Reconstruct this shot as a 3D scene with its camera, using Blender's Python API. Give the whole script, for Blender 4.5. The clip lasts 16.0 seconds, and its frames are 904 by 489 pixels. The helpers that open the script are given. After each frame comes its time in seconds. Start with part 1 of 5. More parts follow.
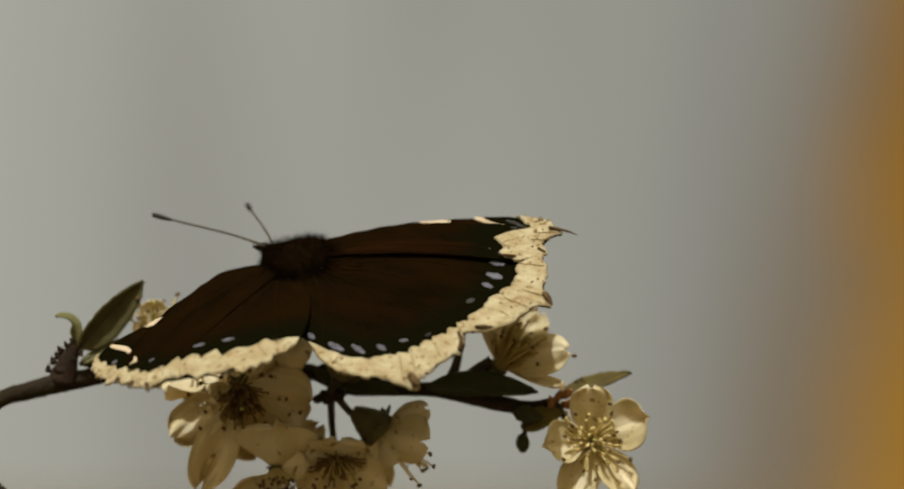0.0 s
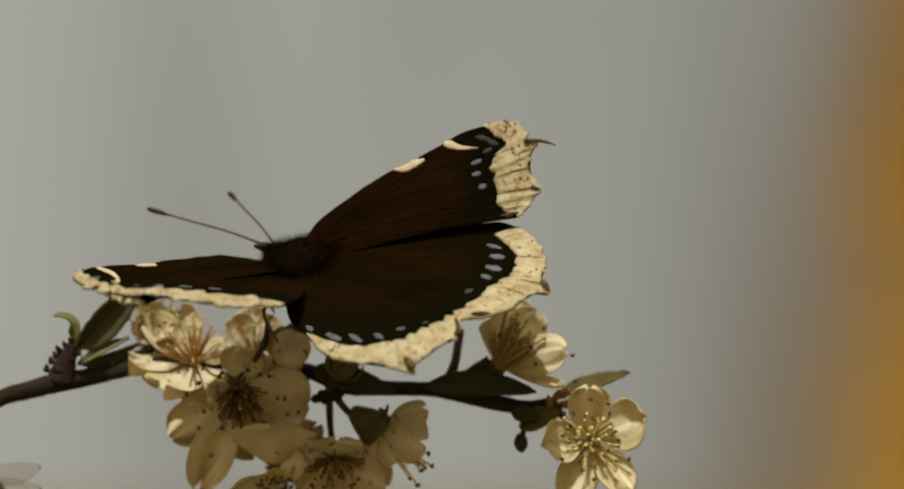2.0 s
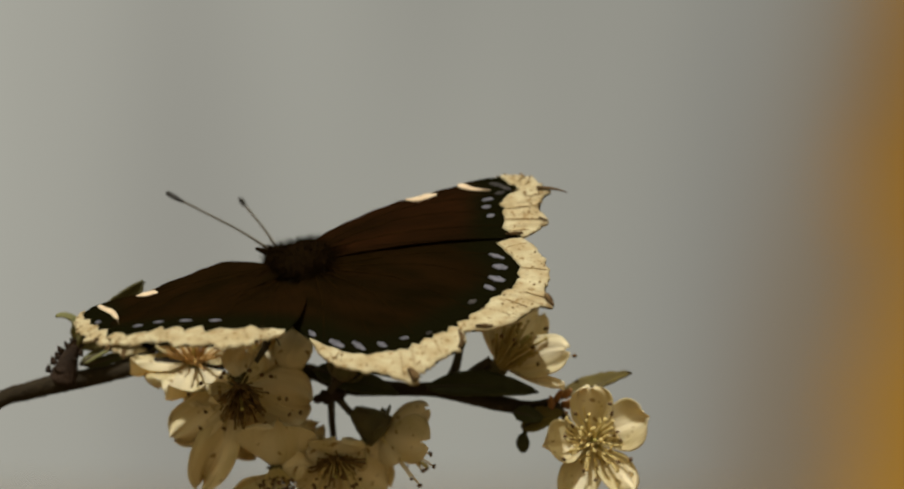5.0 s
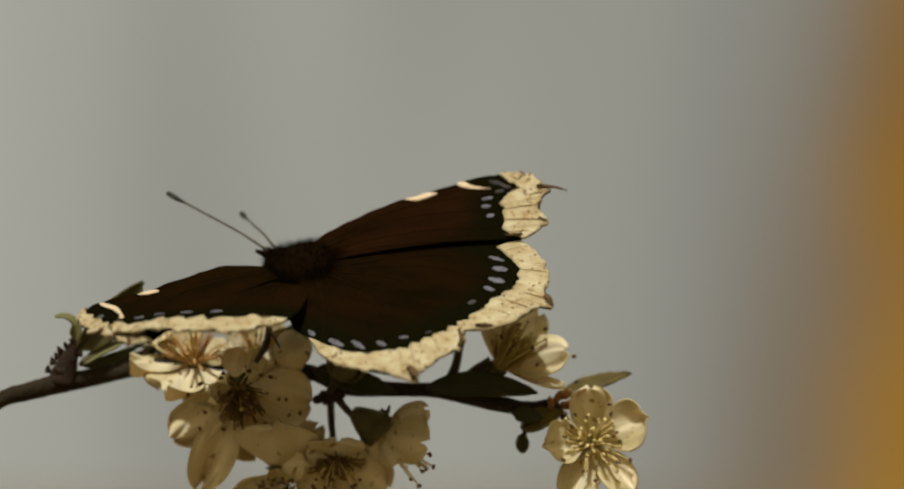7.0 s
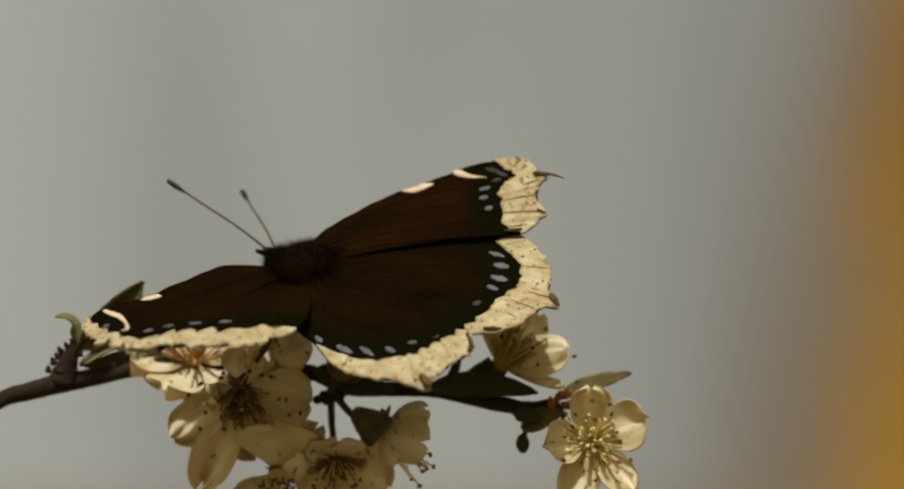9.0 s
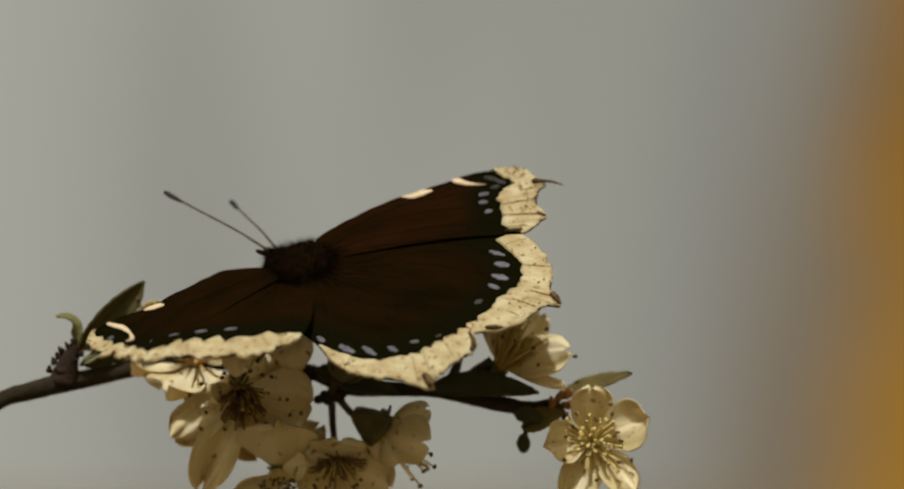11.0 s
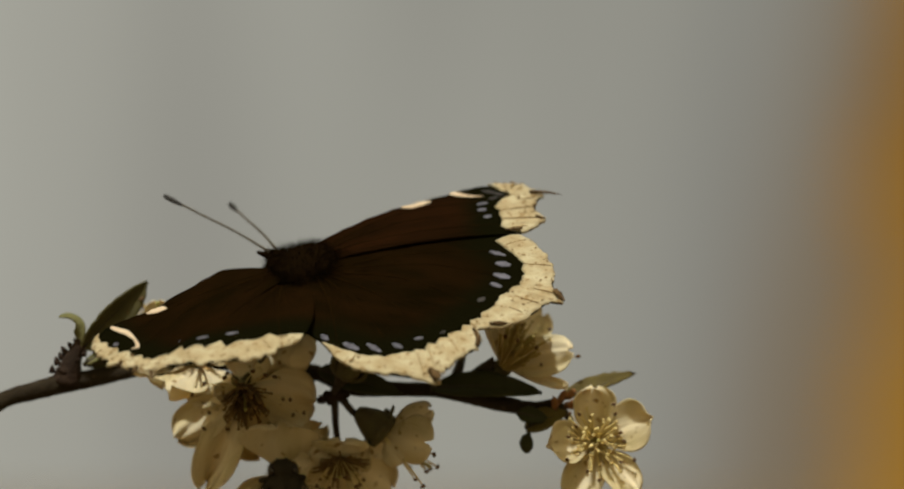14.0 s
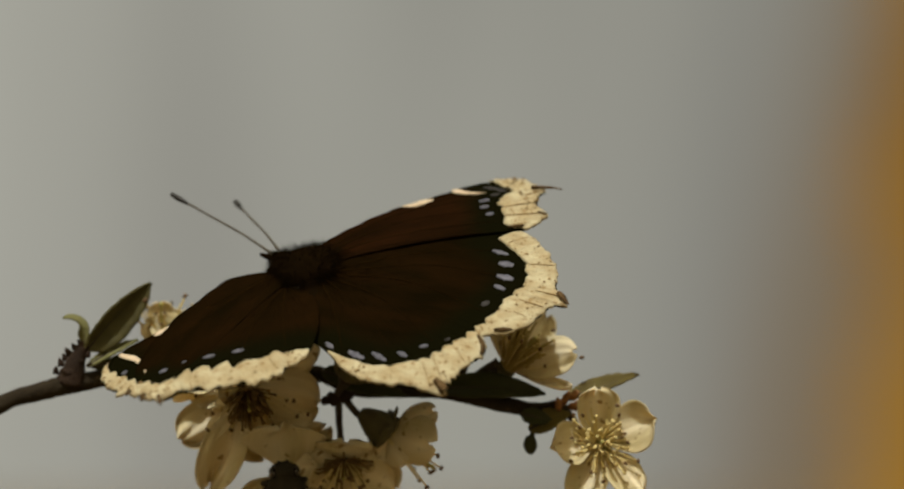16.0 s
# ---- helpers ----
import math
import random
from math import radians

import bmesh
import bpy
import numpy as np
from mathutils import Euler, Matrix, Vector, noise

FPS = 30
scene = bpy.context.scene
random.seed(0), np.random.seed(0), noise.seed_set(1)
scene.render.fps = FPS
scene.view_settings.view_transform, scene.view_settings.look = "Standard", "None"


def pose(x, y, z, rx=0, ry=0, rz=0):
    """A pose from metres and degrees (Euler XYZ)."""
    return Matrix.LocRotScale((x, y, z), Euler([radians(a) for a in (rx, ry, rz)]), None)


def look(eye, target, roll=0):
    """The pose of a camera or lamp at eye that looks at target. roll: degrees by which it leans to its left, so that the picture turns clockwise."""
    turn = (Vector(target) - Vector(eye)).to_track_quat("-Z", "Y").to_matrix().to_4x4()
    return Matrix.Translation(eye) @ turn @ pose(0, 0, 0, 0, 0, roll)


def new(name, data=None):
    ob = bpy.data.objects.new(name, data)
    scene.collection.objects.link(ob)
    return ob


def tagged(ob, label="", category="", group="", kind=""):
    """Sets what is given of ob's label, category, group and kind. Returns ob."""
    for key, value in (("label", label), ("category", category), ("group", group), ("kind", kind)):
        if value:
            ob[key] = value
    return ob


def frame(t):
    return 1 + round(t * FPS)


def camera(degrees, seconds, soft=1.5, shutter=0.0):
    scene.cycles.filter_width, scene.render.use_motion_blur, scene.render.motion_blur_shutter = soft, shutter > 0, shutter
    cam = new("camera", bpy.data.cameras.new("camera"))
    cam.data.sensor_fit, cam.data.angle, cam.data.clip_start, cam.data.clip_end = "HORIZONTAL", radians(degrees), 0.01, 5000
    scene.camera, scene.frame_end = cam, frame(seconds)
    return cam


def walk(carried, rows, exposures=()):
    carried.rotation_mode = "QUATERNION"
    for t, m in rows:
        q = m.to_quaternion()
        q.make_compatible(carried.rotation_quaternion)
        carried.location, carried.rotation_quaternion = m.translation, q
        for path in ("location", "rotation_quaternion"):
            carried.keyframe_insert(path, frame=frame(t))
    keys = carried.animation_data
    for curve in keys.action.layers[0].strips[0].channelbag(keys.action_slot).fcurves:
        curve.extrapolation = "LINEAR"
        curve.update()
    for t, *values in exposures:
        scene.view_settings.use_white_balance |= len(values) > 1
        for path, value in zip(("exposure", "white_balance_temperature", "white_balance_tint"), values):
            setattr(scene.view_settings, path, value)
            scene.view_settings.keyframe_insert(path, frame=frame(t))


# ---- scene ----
# Close view of a dark butterfly sunning itself on a flowering plum twig.
# Lengths of small things are in millimetres, laid out in the twig's sheet:
# u to the right, v up, w towards the camera; at() turns them into world metres.
MM = 0.001
EYE_HEIGHT = 1.5
REACH = 0.7325


def at(u, v, w=0.0):
    return Vector((u * MM, -w * MM, EYE_HEIGHT + v * MM))


# ---------------------------------------------------------------- camera
cam = camera(9.0, 16.0, soft=2.1)
cam.data.dof.use_dof = True
cam.data.dof.focus_distance = REACH - 0.008
cam.data.dof.aperture_fstop = 12.5

# seconds, drift of the picture to the right and down, in millimetres at the twig
WEAVE = [(0, 0.00, 0.00), (0.5, -0.33, -0.02), (1, -0.66, -0.51), (1.5, -0.11, 0.22), (2, -0.22, -0.04), (2.5, 0.00, 0.00), (3, -0.11, 0.11), (3.5, 0.00, 0.22), (4, -0.33, -0.37), (4.2, 0.11, -0.07), (5.2, 0.00, 0.00), (6.3, -0.07, -0.15), (6.5, -0.07, -0.29), (7, -0.04, 0.07), (7.5, -0.07, -0.51), (8, 0.51, 0.07), (8.5, -0.07, -0.37), (9, 0.00, 0.07), (9.2, 0.00, 0.00), (10.2, 0.07, 0.00), (11.3, 0.15, 0.15), (11.5, 0.22, 0.26), (12, 0.00, 0.44), (12.5, 0.07, 0.07), (13, 0.04, 0.07), (13.5, 0.00, -0.26), (14, 0.48, 0.07), (14.5, 0.44, 0.07), (15, 0.48, 0.15), (15.5, 0.62, -0.29), (16, 0.96, 0.22)]


def camera_rows():
    rows = []
    for t, right, down in WEAVE:
        yaw = math.degrees(math.atan2(right * MM, REACH))
        pitch = math.degrees(math.atan2(down * MM, REACH))
        rows.append((t, pose(0, -REACH, EYE_HEIGHT, 90 + pitch, 0, yaw)))
    return rows


# the film darkens very slightly on the way
walk(cam, camera_rows(), ((0, 0.0), (4.2, -0.02), (9.2, -0.03), (11.3, -0.05), (16, -0.07)))

# ---------------------------------------------------------------- light
SUN_FROM = Vector((-0.08, -0.42, 0.90)).normalized()
sun = new("sun", bpy.data.lights.new("sun", "SUN"))
sun.data.energy = 3.15
sun.data.angle = radians(0.6)
sun.data.color = (1.0, 0.975, 0.90)
sun.matrix_world = look(SUN_FROM * 30 + Vector((0, 0, EYE_HEIGHT)), (0, 0, EYE_HEIGHT))

world = bpy.data.worlds.new("sky")
scene.world = world
world.use_nodes = True
wn = world.node_tree
sky = wn.nodes.new("ShaderNodeTexSky")
sky.sky_type = "NISHITA"
sky.sun_disc = False
sky.sun_elevation = math.asin(SUN_FROM.z)
sky.sun_rotation = math.atan2(SUN_FROM.x, SUN_FROM.y)
sky.dust_density = 4.0
wn.nodes["Background"].inputs["Strength"].default_value = 0.085
# a veiled, milky sky
veil = wn.nodes.new("ShaderNodeHueSaturation")
veil.inputs["Saturation"].default_value = 0.08
wn.links.new(sky.outputs[0], veil.inputs["Color"])
dusty = wn.nodes.new("ShaderNodeMix")
dusty.data_type, dusty.blend_type = "RGBA", "MULTIPLY"
dusty.inputs["Factor"].default_value = 1.0
dusty.inputs["B"].default_value = (1.23, 1.0, 0.55, 1)
wn.links.new(veil.outputs["Color"], dusty.inputs["A"])
wn.links.new(dusty.outputs["Result"], wn.nodes["Background"].inputs["Color"])


# ---------------------------------------------------------------- materials
def material(name, base, rough=0.6, second=None, scale=400.0, spread=0.5, bump=0.0, bump_scale=1500.0,
             through_light=0.0, through_tint=None, spots=None, sheen=0.0, coat=0.0, random_amount=0.0, spec=0.3, stretch=None):
    """A surface with two scales of colour variation, fine relief and, for thin things, light that shines through."""
    m = bpy.data.materials.new(name)
    m.use_nodes = True
    t = m.node_tree
    n, l = t.nodes, t.links
    bsdf = n["Principled BSDF"]
    out = n["Material Output"]
    co = n.new("ShaderNodeTexCoord")
    second = second or tuple(c * 0.7 for c in base)
    big = n.new("ShaderNodeTexNoise")
    big.inputs["Scale"].default_value, big.inputs["Detail"].default_value = scale, 6.0
    place = co.outputs["Object"]
    if stretch:
        drawn = n.new("ShaderNodeMapping")
        drawn.inputs["Scale"].default_value = stretch
        l.new(place, drawn.inputs["Vector"])
        place = drawn.outputs["Vector"]
    l.new(place, big.inputs["Vector"])
    ramp = n.new("ShaderNodeMapRange")
    ramp.inputs["From Min"].default_value, ramp.inputs["From Max"].default_value = 0.5 - spread / 2, 0.5 + spread / 2
    l.new(big.outputs["Fac"], ramp.inputs["Value"])
    mix = n.new("ShaderNodeMix")
    mix.data_type = "RGBA"
    mix.inputs["A"].default_value, mix.inputs["B"].default_value = (*base, 1), (*second, 1)
    l.new(ramp.outputs["Result"], mix.inputs["Factor"])
    color = mix.outputs["Result"]
    if spots:
        tint, size, amount = spots
        cells = n.new("ShaderNodeTexNoise")
        cells.inputs["Scale"].default_value, cells.inputs["Detail"].default_value = size, 2.0
        l.new(co.outputs["Object"], cells.inputs["Vector"])
        cut = n.new("ShaderNodeMapRange")
        cut.inputs["From Min"].default_value, cut.inputs["From Max"].default_value = 1 - amount, 1 - amount + 0.07
        l.new(cells.outputs["Fac"], cut.inputs["Value"])
        mix2 = n.new("ShaderNodeMix")
        mix2.data_type = "RGBA"
        mix2.inputs["B"].default_value = (*tint, 1)
        l.new(cut.outputs["Result"], mix2.inputs["Factor"])
        l.new(color, mix2.inputs["A"])
        color = mix2.outputs["Result"]
    if random_amount:
        info = n.new("ShaderNodeObjectInfo")
        vary = n.new("ShaderNodeMapRange")
        vary.inputs["To Min"].default_value, vary.inputs["To Max"].default_value = 1 - random_amount, 1 + random_amount
        l.new(info.outputs["Random"], vary.inputs["Value"])
        hsv = n.new("ShaderNodeHueSaturation")
        l.new(vary.outputs["Result"], hsv.inputs["Value"])
        l.new(color, hsv.inputs["Color"])
        color = hsv.outputs["Color"]
    l.new(color, bsdf.inputs["Base Color"])
    bsdf.inputs["Roughness"].default_value = rough
    bsdf.inputs["Specular IOR Level"].default_value = spec
    bsdf.inputs["Sheen Weight"].default_value = sheen
    bsdf.inputs["Coat Weight"].default_value = coat
    if bump:
        fine = n.new("ShaderNodeTexNoise")
        fine.inputs["Scale"].default_value, fine.inputs["Detail"].default_value = bump_scale, 5.0
        l.new(place, fine.inputs["Vector"])
        relief = n.new("ShaderNodeBump")
        relief.inputs["Strength"].default_value, relief.inputs["Distance"].default_value = bump, 0.0004
        l.new(fine.outputs["Fac"], relief.inputs["Height"])
        l.new(relief.outputs["Normal"], bsdf.inputs["Normal"])
    if through_light:
        thin = n.new("ShaderNodeBsdfTranslucent")
        tint = n.new("ShaderNodeMix")
        tint.data_type, tint.blend_type = "RGBA", "MULTIPLY"
        tint.inputs["Factor"].default_value = 1.0
        tint.inputs["B"].default_value = (*(through_tint or (1, 1, 1)), 1)
        l.new(color, tint.inputs["A"])
        l.new(tint.outputs["Result"], thin.inputs["Color"])
        blend = n.new("ShaderNodeMixShader")
        blend.inputs["Fac"].default_value = through_light
        l.new(bsdf.outputs[0], blend.inputs[1])
        l.new(thin.outputs[0], blend.inputs[2])
        l.new(blend.outputs[0], out.inputs["Surface"])
    return m


def wing_material(name, base, second, stretch):
    """Brown wing scales that turn greenish black towards the pale margin."""
    m = material(name, base, 0.9, second, 300, 0.36, 0.4, 3000, spec=0.0, stretch=stretch)
    n, l = m.node_tree.nodes, m.node_tree.links
    rim = n.new("ShaderNodeAttribute")
    rim.attribute_name = "rim"
    near = n.new("ShaderNodeMapRange")
    near.interpolation_type = "SMOOTHSTEP"
    near.inputs["From Min"].default_value, near.inputs["From Max"].default_value = 2.2, 6.5
    near.inputs["To Min"].default_value, near.inputs["To Max"].default_value = 1.0, 0.0
    l.new(rim.outputs["Fac"], near.inputs["Value"])
    mix = n.new("ShaderNodeMix")
    mix.data_type = "RGBA"
    mix.inputs["B"].default_value = (0.0044, 0.0043, 0.0014, 1)
    l.new(n["Principled BSDF"].inputs["Base Color"].links[0].from_socket, mix.inputs["A"])
    l.new(near.outputs["Result"], mix.inputs["Factor"])
    l.new(mix.outputs["Result"], n["Principled BSDF"].inputs["Base Color"])
    return m


M_WING_FORE = wing_material("forewing_scales", (0.0168, 0.0066, 0.0024), (0.0074, 0.0039, 0.0014), (0.22, 1, 1))
M_WING_HIND = wing_material("hindwing_scales", (0.0106, 0.0052, 0.0016), (0.0048, 0.0032, 0.0009), (0.3, 1, 1))
M_VEIN = material("wing_vein", (0.015, 0.0078, 0.0018), 0.9, (0.009, 0.0052, 0.0014), 500, spec=0.0)
M_CREAM = material("wing_cream", (0.46, 0.42, 0.29), 0.85, (0.34, 0.275, 0.16), 420, 0.36, 0.9, 1400,
                   spots=((0.27, 0.20, 0.105), 1100, 0.40), spec=0.1)
M_MARGIN_VEIN = material("margin_vein", (0.34, 0.24, 0.11), 0.9, (0.16, 0.10, 0.045), 900, spec=0.05)
M_WORN = material("worn_margin", (0.13, 0.085, 0.042), 0.9, (0.03, 0.018, 0.009), 1200, 0.4, 0.8, 1500, spec=0.05)
M_FLECK = material("margin_fleck", (0.27, 0.19, 0.095), 0.9, (0.15, 0.10, 0.05), 1200, 0.4, spec=0.05)
M_PALE = material("wing_pale_patch", (0.62, 0.53, 0.40), 0.8, (0.50, 0.38, 0.27), 600, 0.5, 0.5, 2500)
M_BLUE = material("wing_blue_scales", (0.15, 0.155, 0.205), 0.8, (0.060, 0.062, 0.085), 1500, 0.5, 0.5, 3000)
M_BLUE_DIM = material("wing_grey_scales", (0.050, 0.047, 0.050), 0.8, (0.018, 0.017, 0.018), 1500, 0.5, 0.5, 3000)
M_FUR = material("body_fur", (0.0088, 0.0050, 0.0020), 0.95, (0.0056, 0.0036, 0.0014), 700, 0.5, 0.2, 2000, spec=0.0)
M_HAIR = material("wing_base_hair", (0.014, 0.0070, 0.0020), 0.95, (0.008, 0.0045, 0.0014), 900, spec=0.0)
M_ANTENNA = material("antenna", (0.075, 0.066, 0.05), 0.6, (0.05, 0.045, 0.035), 1500)
M_CLUB = material("antenna_club", (0.008, 0.008, 0.008), 0.5)
M_EYE = material("insect_eye", (0.02, 0.014, 0.01), 0.25, coat=0.4)
M_BARK = material("bark", (0.031, 0.025, 0.0165), 0.9, (0.016, 0.012, 0.0075), 260, 0.5, 1.0, 900,
                  spots=((0.055, 0.040, 0.024), 700, 0.33), spec=0.1)
M_NODE = material("bud_scale_bark", (0.030, 0.0165, 0.010), 0.9, (0.014, 0.0085, 0.0055), 500, 0.5, 0.9, 1200)
M_SCALE = material("bud_scale", (0.28, 0.13, 0.040), 0.8, (0.12, 0.05, 0.022), 600, 0.5, 0.6, 1500)
M_STEM = material("flower_stalk", (0.045, 0.040, 0.022), 0.6, (0.035, 0.020, 0.014), 400, 0.5, 0.4)
M_SEPAL = material("sepal", (0.110, 0.108, 0.042), 0.6, (0.080, 0.060, 0.028), 500, 0.5, 0.4, through_light=0.15)
M_LEAF = material("young_leaf", (0.105, 0.096, 0.040), 0.6, (0.060, 0.056, 0.024), 300, 0.5, 0.5, 900, spec=0.12, through_light=0.25,
                  through_tint=(1.3, 1.3, 0.5))
M_LEAF_OLIVE = material("olive_leaf", (0.145, 0.120, 0.032), 0.55, (0.070, 0.052, 0.017), 350, 0.5, 0.5, 900, spec=0.12, through_light=0.2,
                        through_tint=(1.3, 1.1, 0.4))
M_LEAF_PALE = material("leaf_underside", (0.21, 0.21, 0.10), 0.6, (0.14, 0.145, 0.06), 400, 0.5, 0.5, 900, spec=0.12, through_light=0.2)
M_LEAF_DARK = material("leaf_dark", (0.050, 0.054, 0.022), 0.55, (0.030, 0.034, 0.015), 300, 0.5, 0.5, 900, spec=0.12, through_light=0.12)
M_PETAL = material("petal", (0.84, 0.80, 0.62), 0.65, (0.60, 0.53, 0.29), 260, 0.42, 0.8, 1100, through_light=0.30,
                   through_tint=(1.0, 0.79, 0.34), random_amount=0.06, spots=((0.34, 0.235, 0.10), 620, 0.34), stretch=(0.2, 1, 1))
M_PETAL_GREEN = material("closed_petal", (0.16, 0.135, 0.062), 0.65, (0.10, 0.085, 0.036), 300, 0.5, 0.4, 1200, through_light=0.15)
M_FILAMENT = material("filament", (0.82, 0.73, 0.38), 0.5, (0.68, 0.54, 0.22), 300, 0.5, through_light=0.3)
M_FILAMENT_OLD = material("filament_brown", (0.66, 0.46, 0.18), 0.5, (0.40, 0.20, 0.06), 300, 0.5, through_light=0.25)
M_FILAMENT_GOLD = material("filament_gold", (0.50, 0.40, 0.15), 0.5, (0.34, 0.25, 0.08), 300, 0.5, through_light=0.3)
M_FILAMENT_DARK = material("filament_dark", (0.25, 0.155, 0.05), 0.6, (0.11, 0.07, 0.022), 300, 0.5, through_light=0.15)
M_ANTHER = material("anther_dark", (0.08, 0.045, 0.018), 0.7, (0.14, 0.08, 0.03), 1500)
M_PISTIL = material("pistil", (0.55, 0.50, 0.18), 0.5, (0.40, 0.38, 0.12), 600, through_light=0.2)
M_BEE = material("bee_fur", (0.115, 0.080, 0.042), 0.95, (0.065, 0.045, 0.024), 900, 0.5, 0.9, 2500)
M_BEE_DARK = material("bee_dark", (0.022, 0.019, 0.011), 0.8, (0.036, 0.028, 0.016), 700, 0.5, 0.4)
M_BEE_BAND = material("bee_band", (0.125, 0.066, 0.028), 0.9, (0.085, 0.042, 0.018), 900, 0.5, 0.5)
M_BEE_WING = material("bee_wing", (0.20, 0.17, 0.11), 0.3, (0.12, 0.09, 0.05), 500, 0.5)
M_BEE_WING.node_tree.nodes["Principled BSDF"].inputs["Alpha"].default_value = 0.20
M_GRASS = material("grass_ground", (0.175, 0.118, 0.055), 0.9, (0.105, 0.080, 0.036), 0.7, 0.5, 0.6, 9)


def backdrop_material():
    """Pale hazy distance, with faint upright streaks; it glows, its haze brightness painted in."""
    m = bpy.data.materials.new("glowing_haze")
    m.use_nodes = True
    t = m.node_tree
    n, l = t.nodes, t.links
    n.remove(n["Principled BSDF"])
    co = n.new("ShaderNodeTexCoord")
    stretch = n.new("ShaderNodeMapping")
    stretch.inputs["Scale"].default_value = (1.0, 1.0, 0.12)
    l.new(co.outputs["Object"], stretch.inputs["Vector"])
    streaks = n.new("ShaderNodeTexNoise")
    streaks.inputs["Scale"].default_value, streaks.inputs["Detail"].default_value = 1.15, 1.0
    l.new(stretch.outputs["Vector"], streaks.inputs["Vector"])
    span = n.new("ShaderNodeMapRange")
    span.inputs["From Min"].default_value, span.inputs["From Max"].default_value = 0.3, 0.7
    l.new(streaks.outputs["Fac"], span.inputs["Value"])
    mix = n.new("ShaderNodeMix")
    mix.data_type = "RGBA"
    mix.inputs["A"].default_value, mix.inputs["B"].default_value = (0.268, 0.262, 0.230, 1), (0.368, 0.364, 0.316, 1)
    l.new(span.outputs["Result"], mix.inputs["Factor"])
    # brightness put into the glow: stronger to the left, nearly even upwards
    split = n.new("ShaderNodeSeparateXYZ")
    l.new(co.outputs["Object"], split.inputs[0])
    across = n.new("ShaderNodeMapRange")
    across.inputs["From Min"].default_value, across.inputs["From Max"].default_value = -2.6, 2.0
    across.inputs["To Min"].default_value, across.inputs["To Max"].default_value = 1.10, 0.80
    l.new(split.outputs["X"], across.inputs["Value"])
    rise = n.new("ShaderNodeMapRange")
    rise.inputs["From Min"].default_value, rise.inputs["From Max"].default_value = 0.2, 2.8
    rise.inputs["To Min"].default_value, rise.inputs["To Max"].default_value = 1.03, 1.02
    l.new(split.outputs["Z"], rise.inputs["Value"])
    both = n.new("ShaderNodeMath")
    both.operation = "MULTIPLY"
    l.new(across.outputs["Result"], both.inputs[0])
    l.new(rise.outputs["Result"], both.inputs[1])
    # a painted brown fade tints the glow beside the autumn trees
    brown_fade = n.new("ShaderNodeMapRange")
    brown_fade.interpolation_type = "SMOOTHSTEP"
    brown_fade.inputs["From Min"].default_value, brown_fade.inputs["From Max"].default_value = 1.08, 1.74
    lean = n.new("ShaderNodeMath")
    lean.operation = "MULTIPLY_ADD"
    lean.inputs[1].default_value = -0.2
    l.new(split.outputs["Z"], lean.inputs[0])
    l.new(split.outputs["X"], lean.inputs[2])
    l.new(lean.outputs["Value"], brown_fade.inputs["Value"])
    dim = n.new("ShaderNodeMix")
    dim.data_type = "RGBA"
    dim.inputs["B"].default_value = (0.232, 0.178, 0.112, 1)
    l.new(brown_fade.outputs["Result"], dim.inputs["Factor"])
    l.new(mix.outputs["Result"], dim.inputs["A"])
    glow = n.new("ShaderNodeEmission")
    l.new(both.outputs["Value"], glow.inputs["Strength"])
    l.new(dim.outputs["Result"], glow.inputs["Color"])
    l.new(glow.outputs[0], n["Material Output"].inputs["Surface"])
    return m


M_HAZE_GLOW = backdrop_material()


def grove_material():
    """Far foliage, sunlight painted as glow: orange-brown, yellower near the ground, in soft patches."""
    m = bpy.data.materials.new("glowing_foliage")
    m.use_nodes = True
    t = m.node_tree
    n, l = t.nodes, t.links
    n.remove(n["Principled BSDF"])
    co = n.new("ShaderNodeTexCoord")
    split = n.new("ShaderNodeSeparateXYZ")
    l.new(co.outputs["Object"], split.inputs[0])
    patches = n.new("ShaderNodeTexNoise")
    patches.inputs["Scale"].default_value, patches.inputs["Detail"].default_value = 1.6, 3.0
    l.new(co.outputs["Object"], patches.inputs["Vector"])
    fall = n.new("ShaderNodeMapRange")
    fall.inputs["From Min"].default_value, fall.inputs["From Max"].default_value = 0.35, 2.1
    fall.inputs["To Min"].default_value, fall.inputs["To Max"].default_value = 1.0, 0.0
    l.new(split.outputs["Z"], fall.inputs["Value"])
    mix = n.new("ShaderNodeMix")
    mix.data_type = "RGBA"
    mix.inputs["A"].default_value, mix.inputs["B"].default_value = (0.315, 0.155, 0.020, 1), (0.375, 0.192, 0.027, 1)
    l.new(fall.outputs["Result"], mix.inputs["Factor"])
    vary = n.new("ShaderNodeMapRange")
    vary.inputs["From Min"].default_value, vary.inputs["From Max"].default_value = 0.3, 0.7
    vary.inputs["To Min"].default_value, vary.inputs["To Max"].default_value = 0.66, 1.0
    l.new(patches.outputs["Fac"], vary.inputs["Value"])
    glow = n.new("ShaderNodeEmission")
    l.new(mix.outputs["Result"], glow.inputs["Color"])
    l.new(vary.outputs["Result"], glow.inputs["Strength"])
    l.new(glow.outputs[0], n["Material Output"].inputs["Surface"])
    return m


M_GROVE_GLOW = grove_material()


